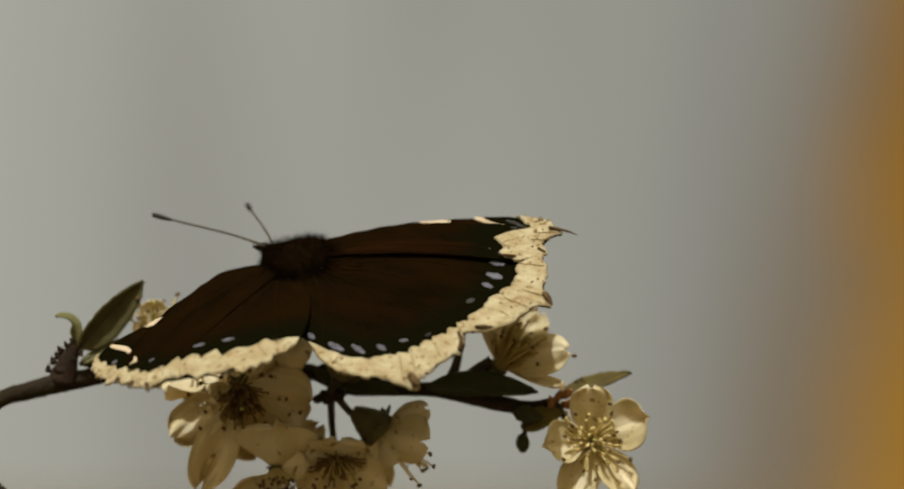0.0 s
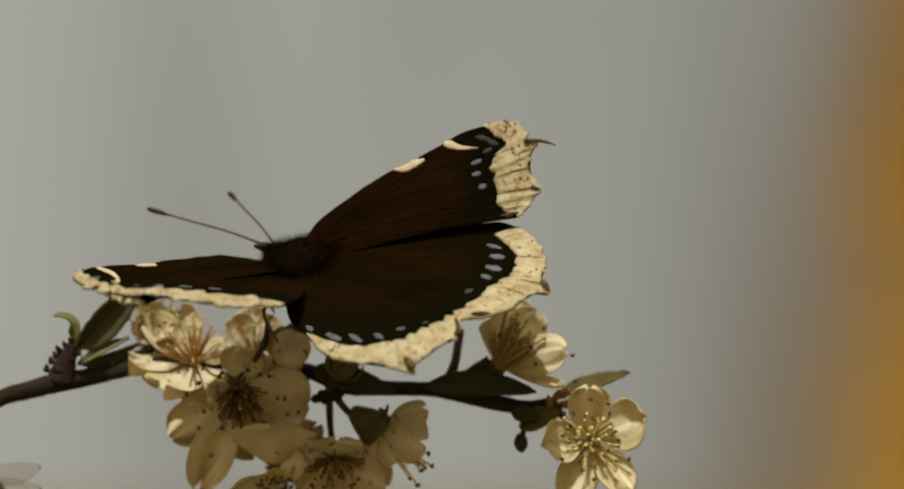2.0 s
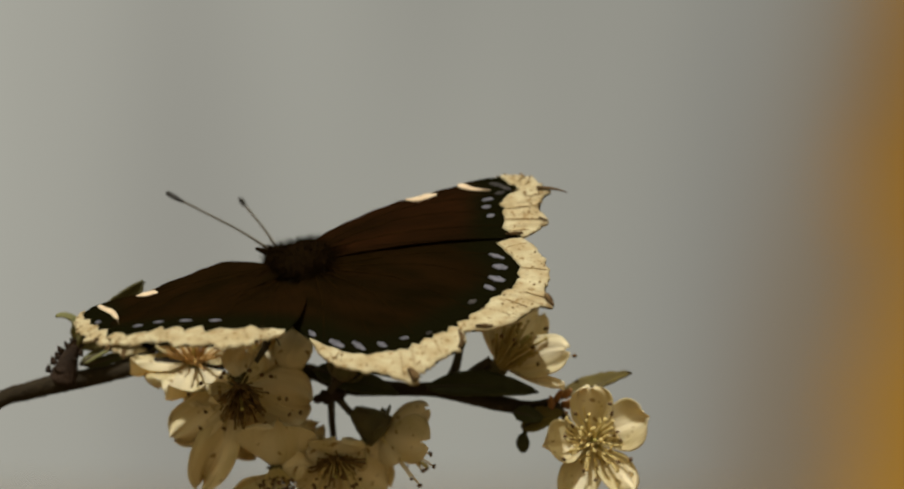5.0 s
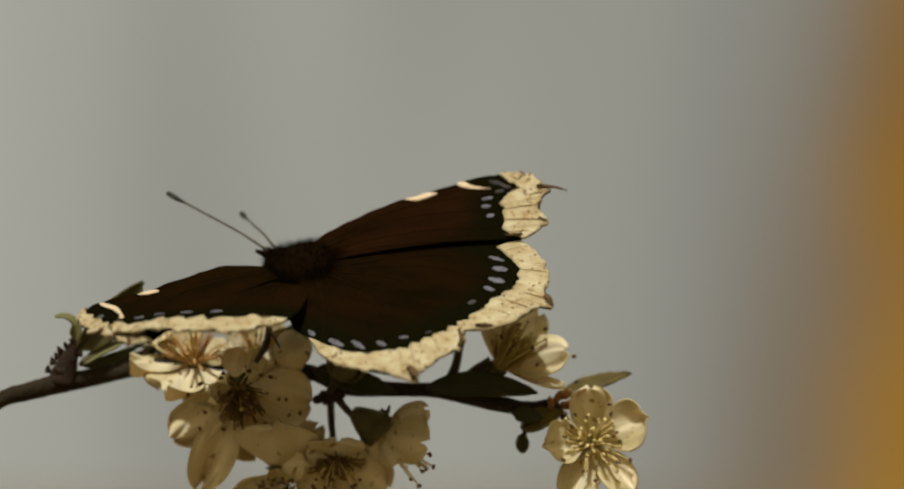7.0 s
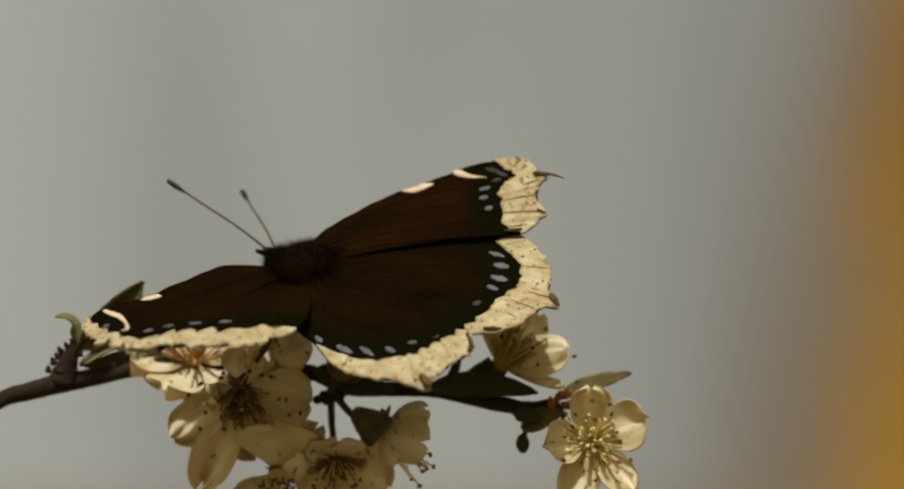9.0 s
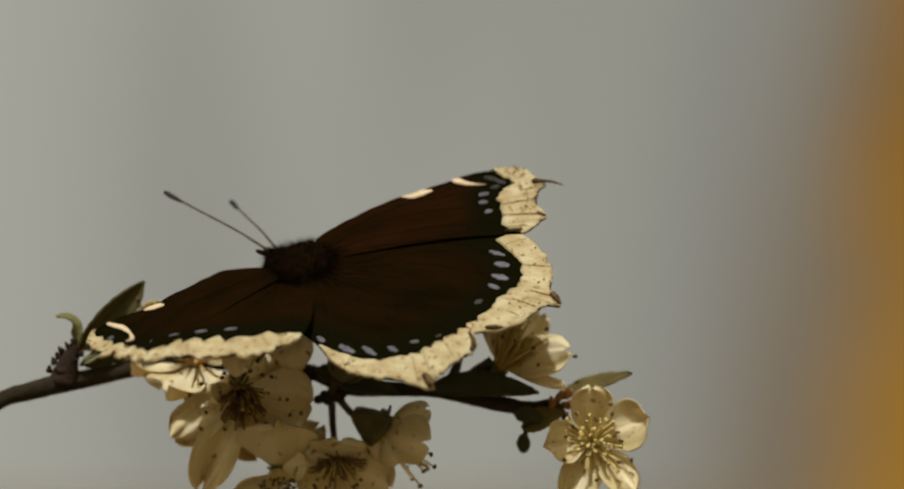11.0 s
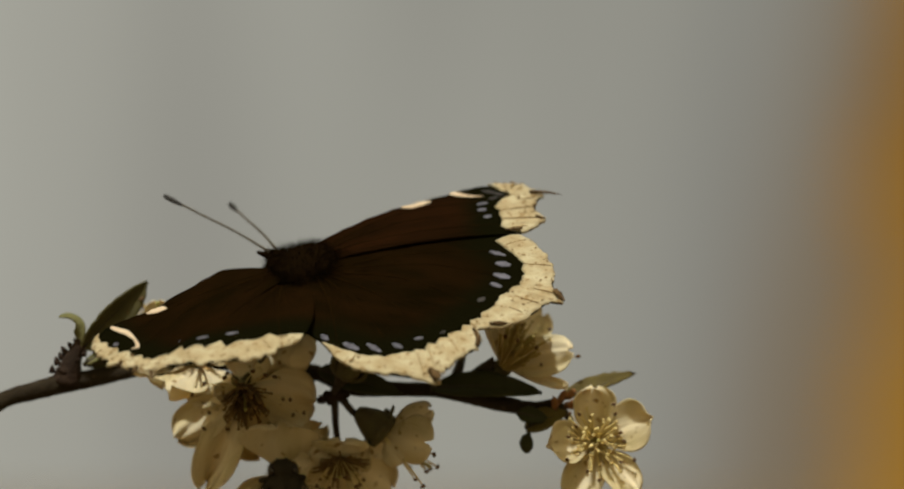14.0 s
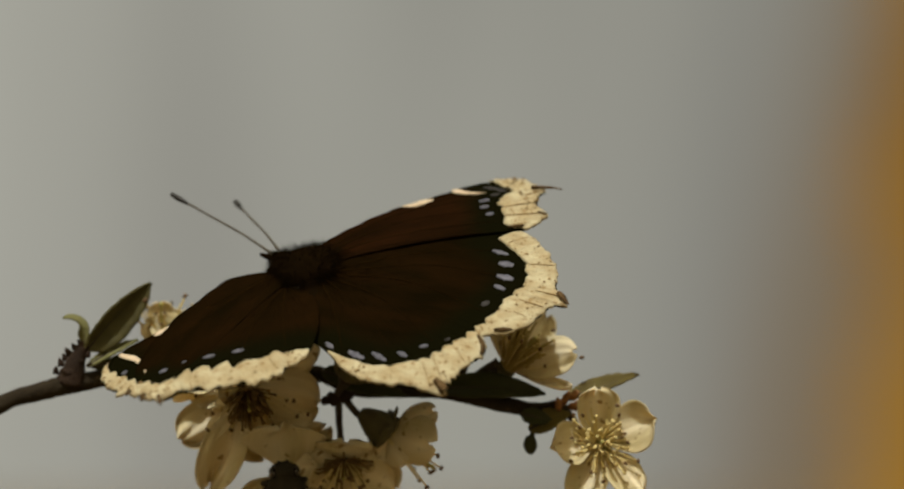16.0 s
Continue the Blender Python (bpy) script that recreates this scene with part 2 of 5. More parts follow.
# ---------------------------------------------------------------- mesh tools
def mesh_of(name, bm, mats, smooth=True):
    bmesh.ops.recalc_face_normals(bm, faces=bm.faces)
    me = bpy.data.meshes.new(name)
    bm.to_mesh(me)
    bm.free()
    for m in mats if isinstance(mats, (list, tuple)) else [mats]:
        me.materials.append(m)
    if smooth:
        me.shade_smooth()
    return me


def part(name, bm, mats, parent, label="", m=None, smooth=True):
    """One mesh object under a thing or under a part."""
    ob = new(name, bm if isinstance(bm, bpy.types.Mesh) else mesh_of(name, bm, mats, smooth))
    ob.parent = parent
    if m is not None:
        ob.matrix_basis = m
    if label:
        tagged(ob, label)
    return ob


def thing(name, label, category, m=None, group="", kind=""):
    ob = new(name)
    ob.empty_display_size = 0.003
    if m is not None:
        ob.matrix_basis = m
    return tagged(ob, label, category, group, kind)


def spline(points, steps):
    """A smooth line through the points, steps pieces between each two."""
    p = [Vector(q) for q in points]
    p = [p[0] * 2 - p[1]] + p + [p[-1] * 2 - p[-2]]
    line = []
    for i in range(1, len(p) - 2):
        for k in range(steps):
            s = k / steps
            a, b, c, d = p[i - 1], p[i], p[i + 1], p[i + 2]
            line.append(0.5 * (2 * b + (c - a) * s + (2 * a - 5 * b + 4 * c - d) * s * s + (3 * b - a - 3 * c + d) * s ** 3))
    return line + [p[-2]]


def lerp_list(values, n):
    f = np.linspace(0, len(values) - 1, n)
    return np.interp(f, range(len(values)), values)


def tube(bm, line, radii, sides=10, rough=0.0, seed=0, mat=0, flat=1.0):
    """A closed tube along a line of points in metres."""
    rng = random.Random(seed)
    rings = []
    side = None
    for i, p in enumerate(line):
        ahead = (line[min(i + 1, len(line) - 1)] - line[max(i - 1, 0)]).normalized()
        if side is None:
            side = ahead.orthogonal().normalized()
        side = (side - ahead * side.dot(ahead)).normalized()
        up = ahead.cross(side)
        ring = []
        for k in range(sides):
            a = 2 * math.pi * k / sides
            r = radii[i] * (1 + rough * (rng.random() - 0.5))
            ring.append(bm.verts.new(p + side * math.cos(a) * r + up * math.sin(a) * r * flat))
        rings.append(ring)
    for a, b in zip(rings, rings[1:]):
        for k in range(sides):
            bm.faces.new((a[k], a[(k + 1) % sides], b[(k + 1) % sides], b[k])).material_index = mat
    for ring in (rings[0][::-1], rings[-1]):
        bm.faces.new(ring).material_index = mat


def blob(bm, centre, size, u=12, v=8, rough=0.0, seed=0, mat=0, turn=None):
    """An uneven ellipsoid, in metres."""
    rng = random.Random(seed)
    made = bmesh.ops.create_uvsphere(bm, u_segments=u, v_segments=v, radius=1.0)
    for q in made["verts"]:
        co = q.co * (1 + rough * (rng.random() - 0.5))
        co = Vector((co.x * size[0], co.y * size[1], co.z * size[2]))
        q.co = Vector(centre) + (turn @ co if turn else co)
        for f in q.link_faces:
            f.material_index = mat


def sheet(bm, top, depth, mat=0, way=None):
    """A thin closed solid from a grid of points: top[i][j], and depth metres under it."""
    ni, nj = len(top), len(top[0])
    n = [[None] * nj for _ in range(ni)]
    for i in range(ni):
        for j in range(nj):
            a = top[min(i + 1, ni - 1)][j] - top[max(i - 1, 0)][j]
            b = top[i][min(j + 1, nj - 1)] - top[i][max(j - 1, 0)]
            c = a.cross(b)
            n[i][j] = way if way else c.normalized() if c.length > 1e-14 else Vector((0, 0, 1))
    up = [[bm.verts.new(top[i][j]) for j in range(nj)] for i in range(ni)]
    dn = [[bm.verts.new(top[i][j] - n[i][j] * depth) for j in range(nj)] for i in range(ni)]
    for i in range(ni - 1):
        for j in range(nj - 1):
            bm.faces.new((up[i][j], up[i + 1][j], up[i + 1][j + 1], up[i][j + 1])).material_index = mat
            bm.faces.new((dn[i][j], dn[i][j + 1], dn[i + 1][j + 1], dn[i + 1][j])).material_index = mat
    edge = [(i, 0) for i in range(ni)] + [(ni - 1, j) for j in range(1, nj)]
    edge += [(i, nj - 1) for i in range(ni - 2, -1, -1)] + [(0, j) for j in range(nj - 2, 0, -1)]
    for (a, b), (c, d) in zip(edge, edge[1:] + edge[:1]):
        bm.faces.new((up[a][b], dn[a][b], dn[c][d], up[c][d])).material_index = mat


def aim(place, way, roll=0.0):
    """A pose whose z axis points along way."""
    way = Vector(way).normalized()
    return Matrix.Translation(place) @ way.to_track_quat("Z", "Y").to_matrix().to_4x4() @ Matrix.Rotation(radians(roll), 4, "Z")


def dirw(u, v, w):
    """A direction given in the twig's sheet."""
    return Vector((u, -w, v)).normalized()


# ---------------------------------------------------------------- setting
def build_setting():
    bm = bmesh.new()
    n = 48
    for i in range(n + 1):
        for j in range(n + 1):
            x, y = (i / n * 2 - 1), (j / n * 2 - 1)
            x, y = math.copysign(abs(x) ** 3, x) * 2500, math.copysign(abs(y) ** 3, y) * 2500
            far = math.hypot(x, y)
            bm.verts.new((x, y, 0.06 * noise.noise((x * 0.4, y * 0.4, 0)) * min(1, far / 3)))
    bm.verts.ensure_lookup_table()
    for i in range(n):
        for j in range(n):
            a = i * (n + 1) + j
            bm.faces.new((bm.verts[a], bm.verts[a + n + 1], bm.verts[a + n + 2], bm.verts[a + 1]))
    ground = new("ground", mesh_of("ground", bm, M_GRASS))
    tagged(ground, "dry brown early spring meadow below the twig", "ground", kind="structure")

    bm = bmesh.new()
    grid = []
    for i in range(25):
        a = radians(-40 + 80 * i / 24)
        grid.append([bm.verts.new((30 * math.sin(a), 30 * math.cos(a), z)) for z in (-0.5, 4, 9, 16)])
    for a, b in zip(grid, grid[1:]):
        for j in range(3):
            bm.faces.new((a[j], b[j], b[j + 1], a[j + 1]))
    ob = new("backdrop", mesh_of("backdrop", bm, M_HAZE_GLOW))
    tagged(ob, "glowing pale grey backdrop of hazy distance far behind the twig", "backdrop", kind="structure")


def build_grove():
    """The edge of the far autumn-coloured trees, a plain glowing sheet in the distance."""
    bm = bmesh.new()
    rows = []
    for z in np.linspace(-0.3, 9.0, 94):
        edge = 1.86 + 0.17 * (z - 1.5) + 0.10 * math.sin(1.9 * z + 0.4) + 0.05 * math.sin(6.1 * z) + 0.03 * math.sin(17 * z)
        rows.append([bm.verts.new((edge + k * 1.1, 25 + 0.06 * k, z)) for k in range(8)])
    for a, b in zip(rows, rows[1:]):
        for k in range(7):
            bm.faces.new((a[k], a[k + 1], b[k + 1], b[k]))
    ob = new("backdrop_grove", mesh_of("backdrop_grove", bm, M_GROVE_GLOW))
    tagged(ob, "glowing orange-brown autumn foliage backdrop in the far distance", "backdrop", kind="structure")


# ---------------------------------------------------------------- twig, leaves, buds
def leaf_mesh(bm, length, width, fold=0.5, bend=0.15, blunt=1.0, mat=0, teeth=0.03, seed=0):
    """A folded leaf in metres along +z from its base; its inner side faces +y."""
    rng = random.Random(seed)
    top = []
    n = 17
    for i in range(n):
        s = i / (n - 1)
        half = width / 2 * (math.sin(math.pi * min(1, s ** 0.8)) ** 0.75 + 0.04) * (1 if s < 0.999 else 0.3)
        row = []
        for j in range(9):
            q = j / 4 - 1
            jag = 1 + (teeth * (-1 if i % 2 else 1) if abs(q) == 1 else 0)
            x = half * jag * q * math.cos(fold)
            y = half * abs(q) * math.sin(fold) + bend * length * math.sin(math.pi * s) * 0.5
            y += 0.02 * length * (rng.random() - 0.5) * abs(q)
            row.append(Vector((x, y, length * s)))
        top.append(row)
    sheet(bm, top, 0.00025, mat)


def leaf(parent, base, tip, width, face, mat, name="leaf", label="", fold=0.5, bend=0.12, seed=0):
    """A leaf from base to tip (world), whose inner side looks along face."""
    z = (tip - base).normalized()
    y = Vector(face)
    y = (y - z * y.dot(z)).normalized()
    m = Matrix.Translation(base) @ Matrix((y.cross(z), y, z)).transposed().to_4x4()
    bm = bmesh.new()
    long = (tip - base).length
    leaf_mesh(bm, long, width * MM, fold, bend, seed=seed)
    ob = part(name, bm, mat, parent, label, m)
    bm = bmesh.new()
    line = [Vector((0, bend * long * math.sin(math.pi * q) * 0.5 - 0.00012, long * q)) for q in np.linspace(0, 0.94, 9)]
    tube(bm, line, lerp_list([0.30 * MM, 0.22 * MM, 0.08 * MM], 9), 7)
    part("midrib", bm, M_STEM, ob)
    return ob


def curled_leaf(parent, points, width, face, mat, label=""):
    """A narrow leaf that follows a curved line of points (world)."""
    line = spline(points, 6)
    top = []
    for i, p in enumerate(line):
        s = i / (len(line) - 1)
        along = (line[min(i + 1, len(line) - 1)] - line[max(i - 1, 0)]).normalized()
        side = along.cross(dirw(*face)).normalized()
        up = side.cross(along)
        half = width / 2 * MM * (math.sin(math.pi * (0.06 + 0.9 * s)) ** 0.6)
        top.append([p + side * half * q + up * half * 0.45 * q * q for q in (-1, -0.6, -0.2, 0.2, 0.6, 1)])
    bm = bmesh.new()
    sheet(bm, top, 0.00025)
    return part("leaf", bm, mat, parent, label)


def build_twig():
    twig = thing("twig", "dark brown plum twig with young leaves and blossom", "twig")
    bm = bmesh.new()
    line = spline([at(-68.96, -24.22, -3), at(-62.40, -22.03, -4), at(-57.45, -19.65, -5), at(-54.20, -18.75, -5), at(-50.50, -17.80, -5), at(-46.80, -17.15, -6), at(-43.10, -16.35, -6.5), at(-39.50, -15.70, -7), at(-33.05, -15.18, -9),
                   at(-25.64, -15.50, -10), at(-18.16, -16.45, -9), at(-13.68, -18.14, -8), at(-7.72, -18.56, -7), at(-2.52, -18.65, -6), at(1.92, -19.35, -5), at(6.37, -20.45, -5), at(9.9, -20.9, -5), at(13.3, -20.2, -5)], 7)
    r = lerp_list([1.3, 1.2, 1.08, 1.2, 1.3, 1.2, 1.08, 0.98, 0.95, 0.95, 1.0, 1.25, 0.95, 0.95, 1.15, 1.05, 0.85, 0.6], len(line))
    tube(bm, line, [q * MM for q in r], 14, 0.10, 5)
    part("bark", bm, M_BARK, twig)
    # the spur from which the young leaves grow, with the rings of old bud scales on it
    bm = bmesh.new()
    l = spline([at(-50.0, -17.6, -5), at(-49.5, -15.6, -4.6), at(-48.7, -13.7, -4.2), at(-48.1, -12.4, -4), at(-47.7, -11.3, -4)], 6)
    tube(bm, l, [q * MM for q in lerp_list([1.9, 1.45, 0.95, 0.65, 0.3], len(l))], 12, 0.16, 3)
    part("node", bm, M_NODE, twig, "reddish brown ringed leaf spur")
    for k, (u, v, far, turn) in enumerate(((-51.8, -16.0, 1.0, 35), (-51.2, -15.0, 1.1, 55), (-50.7, -14.3, 1.0, 60), (-50.2, -13.6, 1.1, 75), (-49.5, -12.9, 0.9, 65), (-48.7, -12.4, 0.9, 80),
                                           (-50.3, -16.2, 1.2, 100), (-48.6, -14.6, 1.0, 60), (-47.6, -13.9, 0.9, 30))):
        way = dirw(math.cos(radians(turn + 50)), math.sin(radians(turn + 50)), 0.35)
        root = at(u, v, -3.6 if k > 5 else -4.6) - way * 0.35 * MM
        bm = bmesh.new()
        tube(bm, [root + way * q * far * MM for q in (0, 0.35, 0.7, 1.0)], [q * far * MM for q in (0.42, 0.40, 0.26, 0.08)], 8, 0.3, k)
        part("bud_scale", bm, M_NODE, twig)
    bm = bmesh.new()
    for k, (p, s) in enumerate(((at(-16.14, -19.54, -5), 1.2), (at(-14.73, -19.17, -5), 1.1), (at(-17.17, -19.83, -4.6), 0.7), (at(-14.36, -20.06, -5), 0.6))):
        blob(bm, p, (s * MM, s * 0.8 * MM, s * 0.8 * MM), 10, 7, 0.35, k + 9)
    part("node", bm, M_NODE, twig)
    # short spurs
    for k, pts in enumerate(([at(-0.67, -18.09, -6), at(0.44, -15.72, -6), at(0.97, -13.06, -7), at(1.19, -11.24, -9)], [at(0.44, -18.36, -5), at(2.29, -16.58, -5), at(5.03, -14.81, -5)])):
        bm = bmesh.new()
        l = spline(pts, 6)
        tube(bm, l, lerp_list([0.75 * MM, 0.55 * MM, 0.62 * MM], len(l)), 9, 0.1, k)
        part("spur", bm, M_STEM, twig)
    leaf(twig, at(-47.9, -13.40, -4), at(-39.65, -4.75, -6), 5.4, dirw(0.40, -0.25, 0.88), M_LEAF, label="folded green young leaf", fold=0.72, bend=-0.12, seed=1)
    leaf(twig, at(-46.91, -13.32, -4.6), at(-42.26, -8.01, -6), 2.6, dirw(-0.3, 0.2, -1), M_LEAF, fold=0.6, seed=2)
    curled_leaf(twig, [at(-48.06, -13.31, -4), at(-48.02, -11.53, -3.5), at(-48.58, -10.04, -3), at(-49.58, -9.37, -2.5), at(-50.73, -9.29, -2)], 1.7, (-0.3, 0.9, 0.6), M_LEAF_PALE, "small curled pale leaf")
    leaf(twig, at(-47.76, -15.38, -4), at(-41.37, -12.01, -6), 1.4, dirw(0, 0.6, 0.8), M_LEAF_PALE, label="pale underside of a narrow leaf", fold=0.4, seed=4)
    leaf(twig, at(-47.21, -15.54, -4.6), at(-40.01, -12.77, -7), 1.6, dirw(0, -0.6, 0.8), M_LEAF_DARK, fold=0.4, seed=14)
    leaf(twig, at(-3.25, -18.33, -4), at(11.0, -18.9, -3), 4.0, dirw(0, 0.6, 0.8), M_LEAF_DARK, label="dark green leaf along the twig", fold=0.35, bend=0.12, seed=5)
    leaf(twig, at(-17.72, -16.01, -6), at(-6.94, -19.05, -3), 3.3, dirw(0, 0.3, 1), M_LEAF_DARK, fold=0.3, bend=0.06, seed=6)
    leaf(twig, at(-16.63, -16.78, -7), at(-11.22, -14.77, -3), 3.2, dirw(0.1, 0.4, 1), M_LEAF_DARK, fold=0.3, bend=0.1, seed=16)
    leaf(twig, at(13.7, -19.5, -5), at(23.0, -16.4, -6), 3.2, dirw(-0.1, 0.8, 0.6), M_LEAF_OLIVE, label="young olive leaf at the twig's tip", fold=0.55, bend=-0.06, seed=7)
    leaf(twig, at(8.95, -23.51, -4), at(14.18, -21.41, -3), 3.2, dirw(0.1, 0.5, 0.9), M_LEAF_OLIVE, fold=0.4, bend=0.15, seed=8)
    leaf(twig, at(7.84, -21.51, -4), at(11.89, -22.44, -3), 2.2, dirw(0, 0.3, 1), M_LEAF_DARK, fold=0.4, seed=18)
    bm = bmesh.new()
    blob(bm, at(9.09, -25.43, -4), (0.9 * MM, 0.8 * MM, 1.25 * MM), 12, 9, 0.12, 2)
    tube(bm, spline([at(9.68, -22.48, -4), at(9.46, -23.73, -4), at(9.09, -24.99, -4)], 4), lerp_list([0.4 * MM, 0.3 * MM], 9), 8)
    part("bud", bm, M_LEAF_DARK, twig, "small dark closed bud")
    for k, (p, way) in enumerate(((at(13.30, -19.95, -3.5), (0.5, 0.9, 0.3)), (at(14.20, -19.53, -4.5), (0.8, 0.6, 0.2)), (at(12.85, -20.67, -3), (-0.2, 0.8, 0.6)), (at(14.48, -20.54, -3.5), (0.9, 0.2, 0.4)))):
        bm = bmesh.new()
        blob(bm, (0, 0, 0.0005), (0.66 * MM, 0.42 * MM, 0.95 * MM), 10, 7, 0.6, k)
        part("bud_scale", bm, M_SCALE, twig, "", aim(p, dirw(*way), 40 * k))
    return twig


# ---------------------------------------------------------------- blossom
def petal_mesh(length, width, cup, wave, seed):
    """A round petal along +x from its claw, hollow towards +z; millimetres in, metres out."""
    rng = random.Random(seed)
    ph = rng.random() * 6
    notch = rng.uniform(0.0, 0.09)
    top = []
    n, k = 16, 21
    for i in range(n):
        s = 1 - (1 - i / (n - 1)) ** 1.7
        if s < 0.56:
            half = width / 2 * (0.13 + 0.87 * math.sin(math.pi / 2 * s / 0.56) ** 1.25)
        else:
            half = width / 2 * max(0.03, (1 - ((s - 0.56) / 0.44) ** 3.0)) ** 0.5
        row = []
        for j in range(k):
            q = j / (k - 1) * 2 - 1
            x = s * length * (1 - notch * math.exp(-(q * 3) ** 2) * s ** 4) + length * (0.022 * math.sin(7 * q + ph) + 0.016 * math.sin(15 * q + 2 * ph)) * s ** 4 * (1 - 0.9 * s ** 9)
            y = half * q * (1 + 0.03 * math.sin(9 * s + ph))
            z = cup * length * (0.40 * s * s + 0.42 * q * q * math.sin(math.pi * s * 0.8) * (width / length) ** 0.5)
            z += wave * length * (math.sin(3.6 * q + ph + 3 * s) * s * s * 0.5 + 0.25 * math.sin(8 * q + 2 * ph) * s ** 3 + 0.14 * math.sin(16 * q + 3 * ph) * s ** 5 * (1 - 0.9 * s ** 12))
            z += 0.022 * length * math.cos(q * 14 + ph) * s * (1.1 - s)
            row.append(Vector((x, y, z)) * MM)
        top.append(row)
    bm = bmesh.new()
    sheet(bm, top, 0.00011)
    return mesh_of("petal", bm, M_PETAL)


def stamen_mesh(length, bend, mats, seed, head=1.0, thick=1.0):
    bm = bmesh.new()
    line = spline([(0, 0, 0), (bend * 0.25 * length * MM, 0, 0.4 * length * MM), (bend * length * MM, 0, length * MM)], 4)
    tube(bm, line, lerp_list([0.20 * thick * MM, 0.16 * thick * MM, 0.11 * thick * MM], len(line)), 5)
    rng = random.Random(seed)
    blob(bm, line[-1], (0.30 * head * MM, 0.24 * head * MM, 0.36 * head * MM), 7, 5, 0.2, seed, 1, Matrix.Rotation(rng.random() * 3, 3, "X"))
    return mesh_of("stamen", bm, mats)


def blossom(label, place, way, petals, stamens=20, spread=35, stamen_length=5.0, stalk=None, mats=None, pistil=True, seed=0,
            group="plum blossoms", calyx=1.0, wave=0.19, sepal=1.0, outer=0, outer_length=5.0, outer_lean=78, thick=1.0):
    """A plum blossom whose mouth looks along way. petals: (tip, width in mm, the way the hollow side looks, cup)."""
    rng = random.Random(seed)
    m = aim(place, way)
    b = thing("blossom", label, "blossom", m, group)
    inv = m.inverted()
    for k, (tip, width, face, cup) in enumerate(petals):
        claw = place + (tip - place).normalized() * 0.7 * MM
        x = (tip - claw).normalized()
        z = dirw(*face)
        z = (z - x * z.dot(x)).normalized()
        # the cup lifts the tip, so the petal is laid back by as much
        back = math.atan(0.40 * cup)
        pm = Matrix.Translation(claw) @ Matrix((x, z.cross(x), z)).transposed().to_4x4() @ Matrix.Rotation(back, 4, "Y")
        me = petal_mesh((tip - claw).length / MM * math.cos(back), width, cup, wave, seed * 31 + k)
        part("petal", me, None, b, "", inv @ pm)
    bm = bmesh.new()
    line = [Vector((0, 0, z * MM * calyx)) for z in (-2.3, -2.0, -1.2, -0.4, 0.1, 0.2)]
    tube(bm, line, [q * MM * calyx for q in (0.35, 0.6, 1.0, 1.25, 1.3, 1.0)], 12)
    part("calyx", bm, M_SEPAL, b)
    first = rng.uniform(0, 72)
    for k in range(5):
        bm = bmesh.new()
        leaf_mesh(bm, 2.7 * MM * calyx * sepal, 1.7 * MM * calyx * sepal ** 0.5, 0.3, -0.15, seed=k)
        pm = Matrix.Rotation(radians(first + 72 * k), 4, "Z") @ Matrix.Translation((1.1 * MM * calyx, 0, -0.4 * MM)) @ Matrix.Rotation(radians(112), 4, "Y") @ Matrix.Rotation(radians(90), 4, "Z")
        part("sepal", bm, M_SEPAL, b, "", pm)
    mats = mats or [M_FILAMENT, M_ANTHER]
    kinds = [stamen_mesh(stamen_length * f, bend, mats, seed + k, 0.62 * thick if mats[0] is mats[1] else 1.0, thick) for k, (f, bend) in enumerate(((1.0, 0.1), (0.85, 0.25), (0.7, -0.1), (1.1, 0.2)))]
    for k in range(stamens):
        a = k * 137.5 + rng.uniform(-15, 15)
        lean = spread * math.sqrt((k + 0.5) / stamens) * rng.uniform(0.8, 1.15)
        pm = Matrix.Rotation(radians(a), 4, "Z") @ Matrix.Translation((0.9 * MM * math.sqrt((k + 0.5) / stamens), 0, 0.1 * MM)) @ Matrix.Rotation(radians(lean), 4, "Y")
        pm = pm @ Matrix.Rotation(rng.uniform(0, 6.28), 4, "Z") @ Matrix.Scale(rng.uniform(0.72, 1.15), 4)
        part("stamen", kinds[k % 4], None, b, "", pm)
    # long outer stamens that lie along the petals
    long_kinds = [stamen_mesh(outer_length * f, -0.05 * f, [M_FILAMENT, M_ANTHER], seed + 7 + k, 0.95, 0.45) for k, f in enumerate((0.75, 1.0, 1.25))] if outer else []
    for k in range(outer):
        pm = Matrix.Rotation(radians(first + k * 360 / outer + rng.uniform(-14, 14)), 4, "Z") @ Matrix.Translation((0.8 * MM, 0, 0.2 * MM)) @ Matrix.Rotation(radians(outer_lean * rng.uniform(0.8, 1.03)), 4, "Y")
        part("stamen", long_kinds[k % 3], None, b, "", pm)
    if pistil:
        bm = bmesh.new()
        line = [Vector((0, 0, z * stamen_length * MM)) for z in (0, 0.15, 0.4, 0.85, 0.95, 1.0)]
        tube(bm, line, [q * MM for q in (0.5, 0.45, 0.16, 0.14, 0.28, 0.2)], 8)
        part("pistil", bm, M_PISTIL, b)
    if stalk:
        pts = [inv @ q for q in stalk] + [Vector((0, 0, -2.1 * MM * calyx))]
        bm = bmesh.new()
        l = spline(pts, 6)
        tube(bm, l, lerp_list([0.5 * MM, 0.42 * MM, 0.5 * MM], len(l)), 8, 0.06, seed)
        part("stalk", bm, M_STEM, b)
    return b


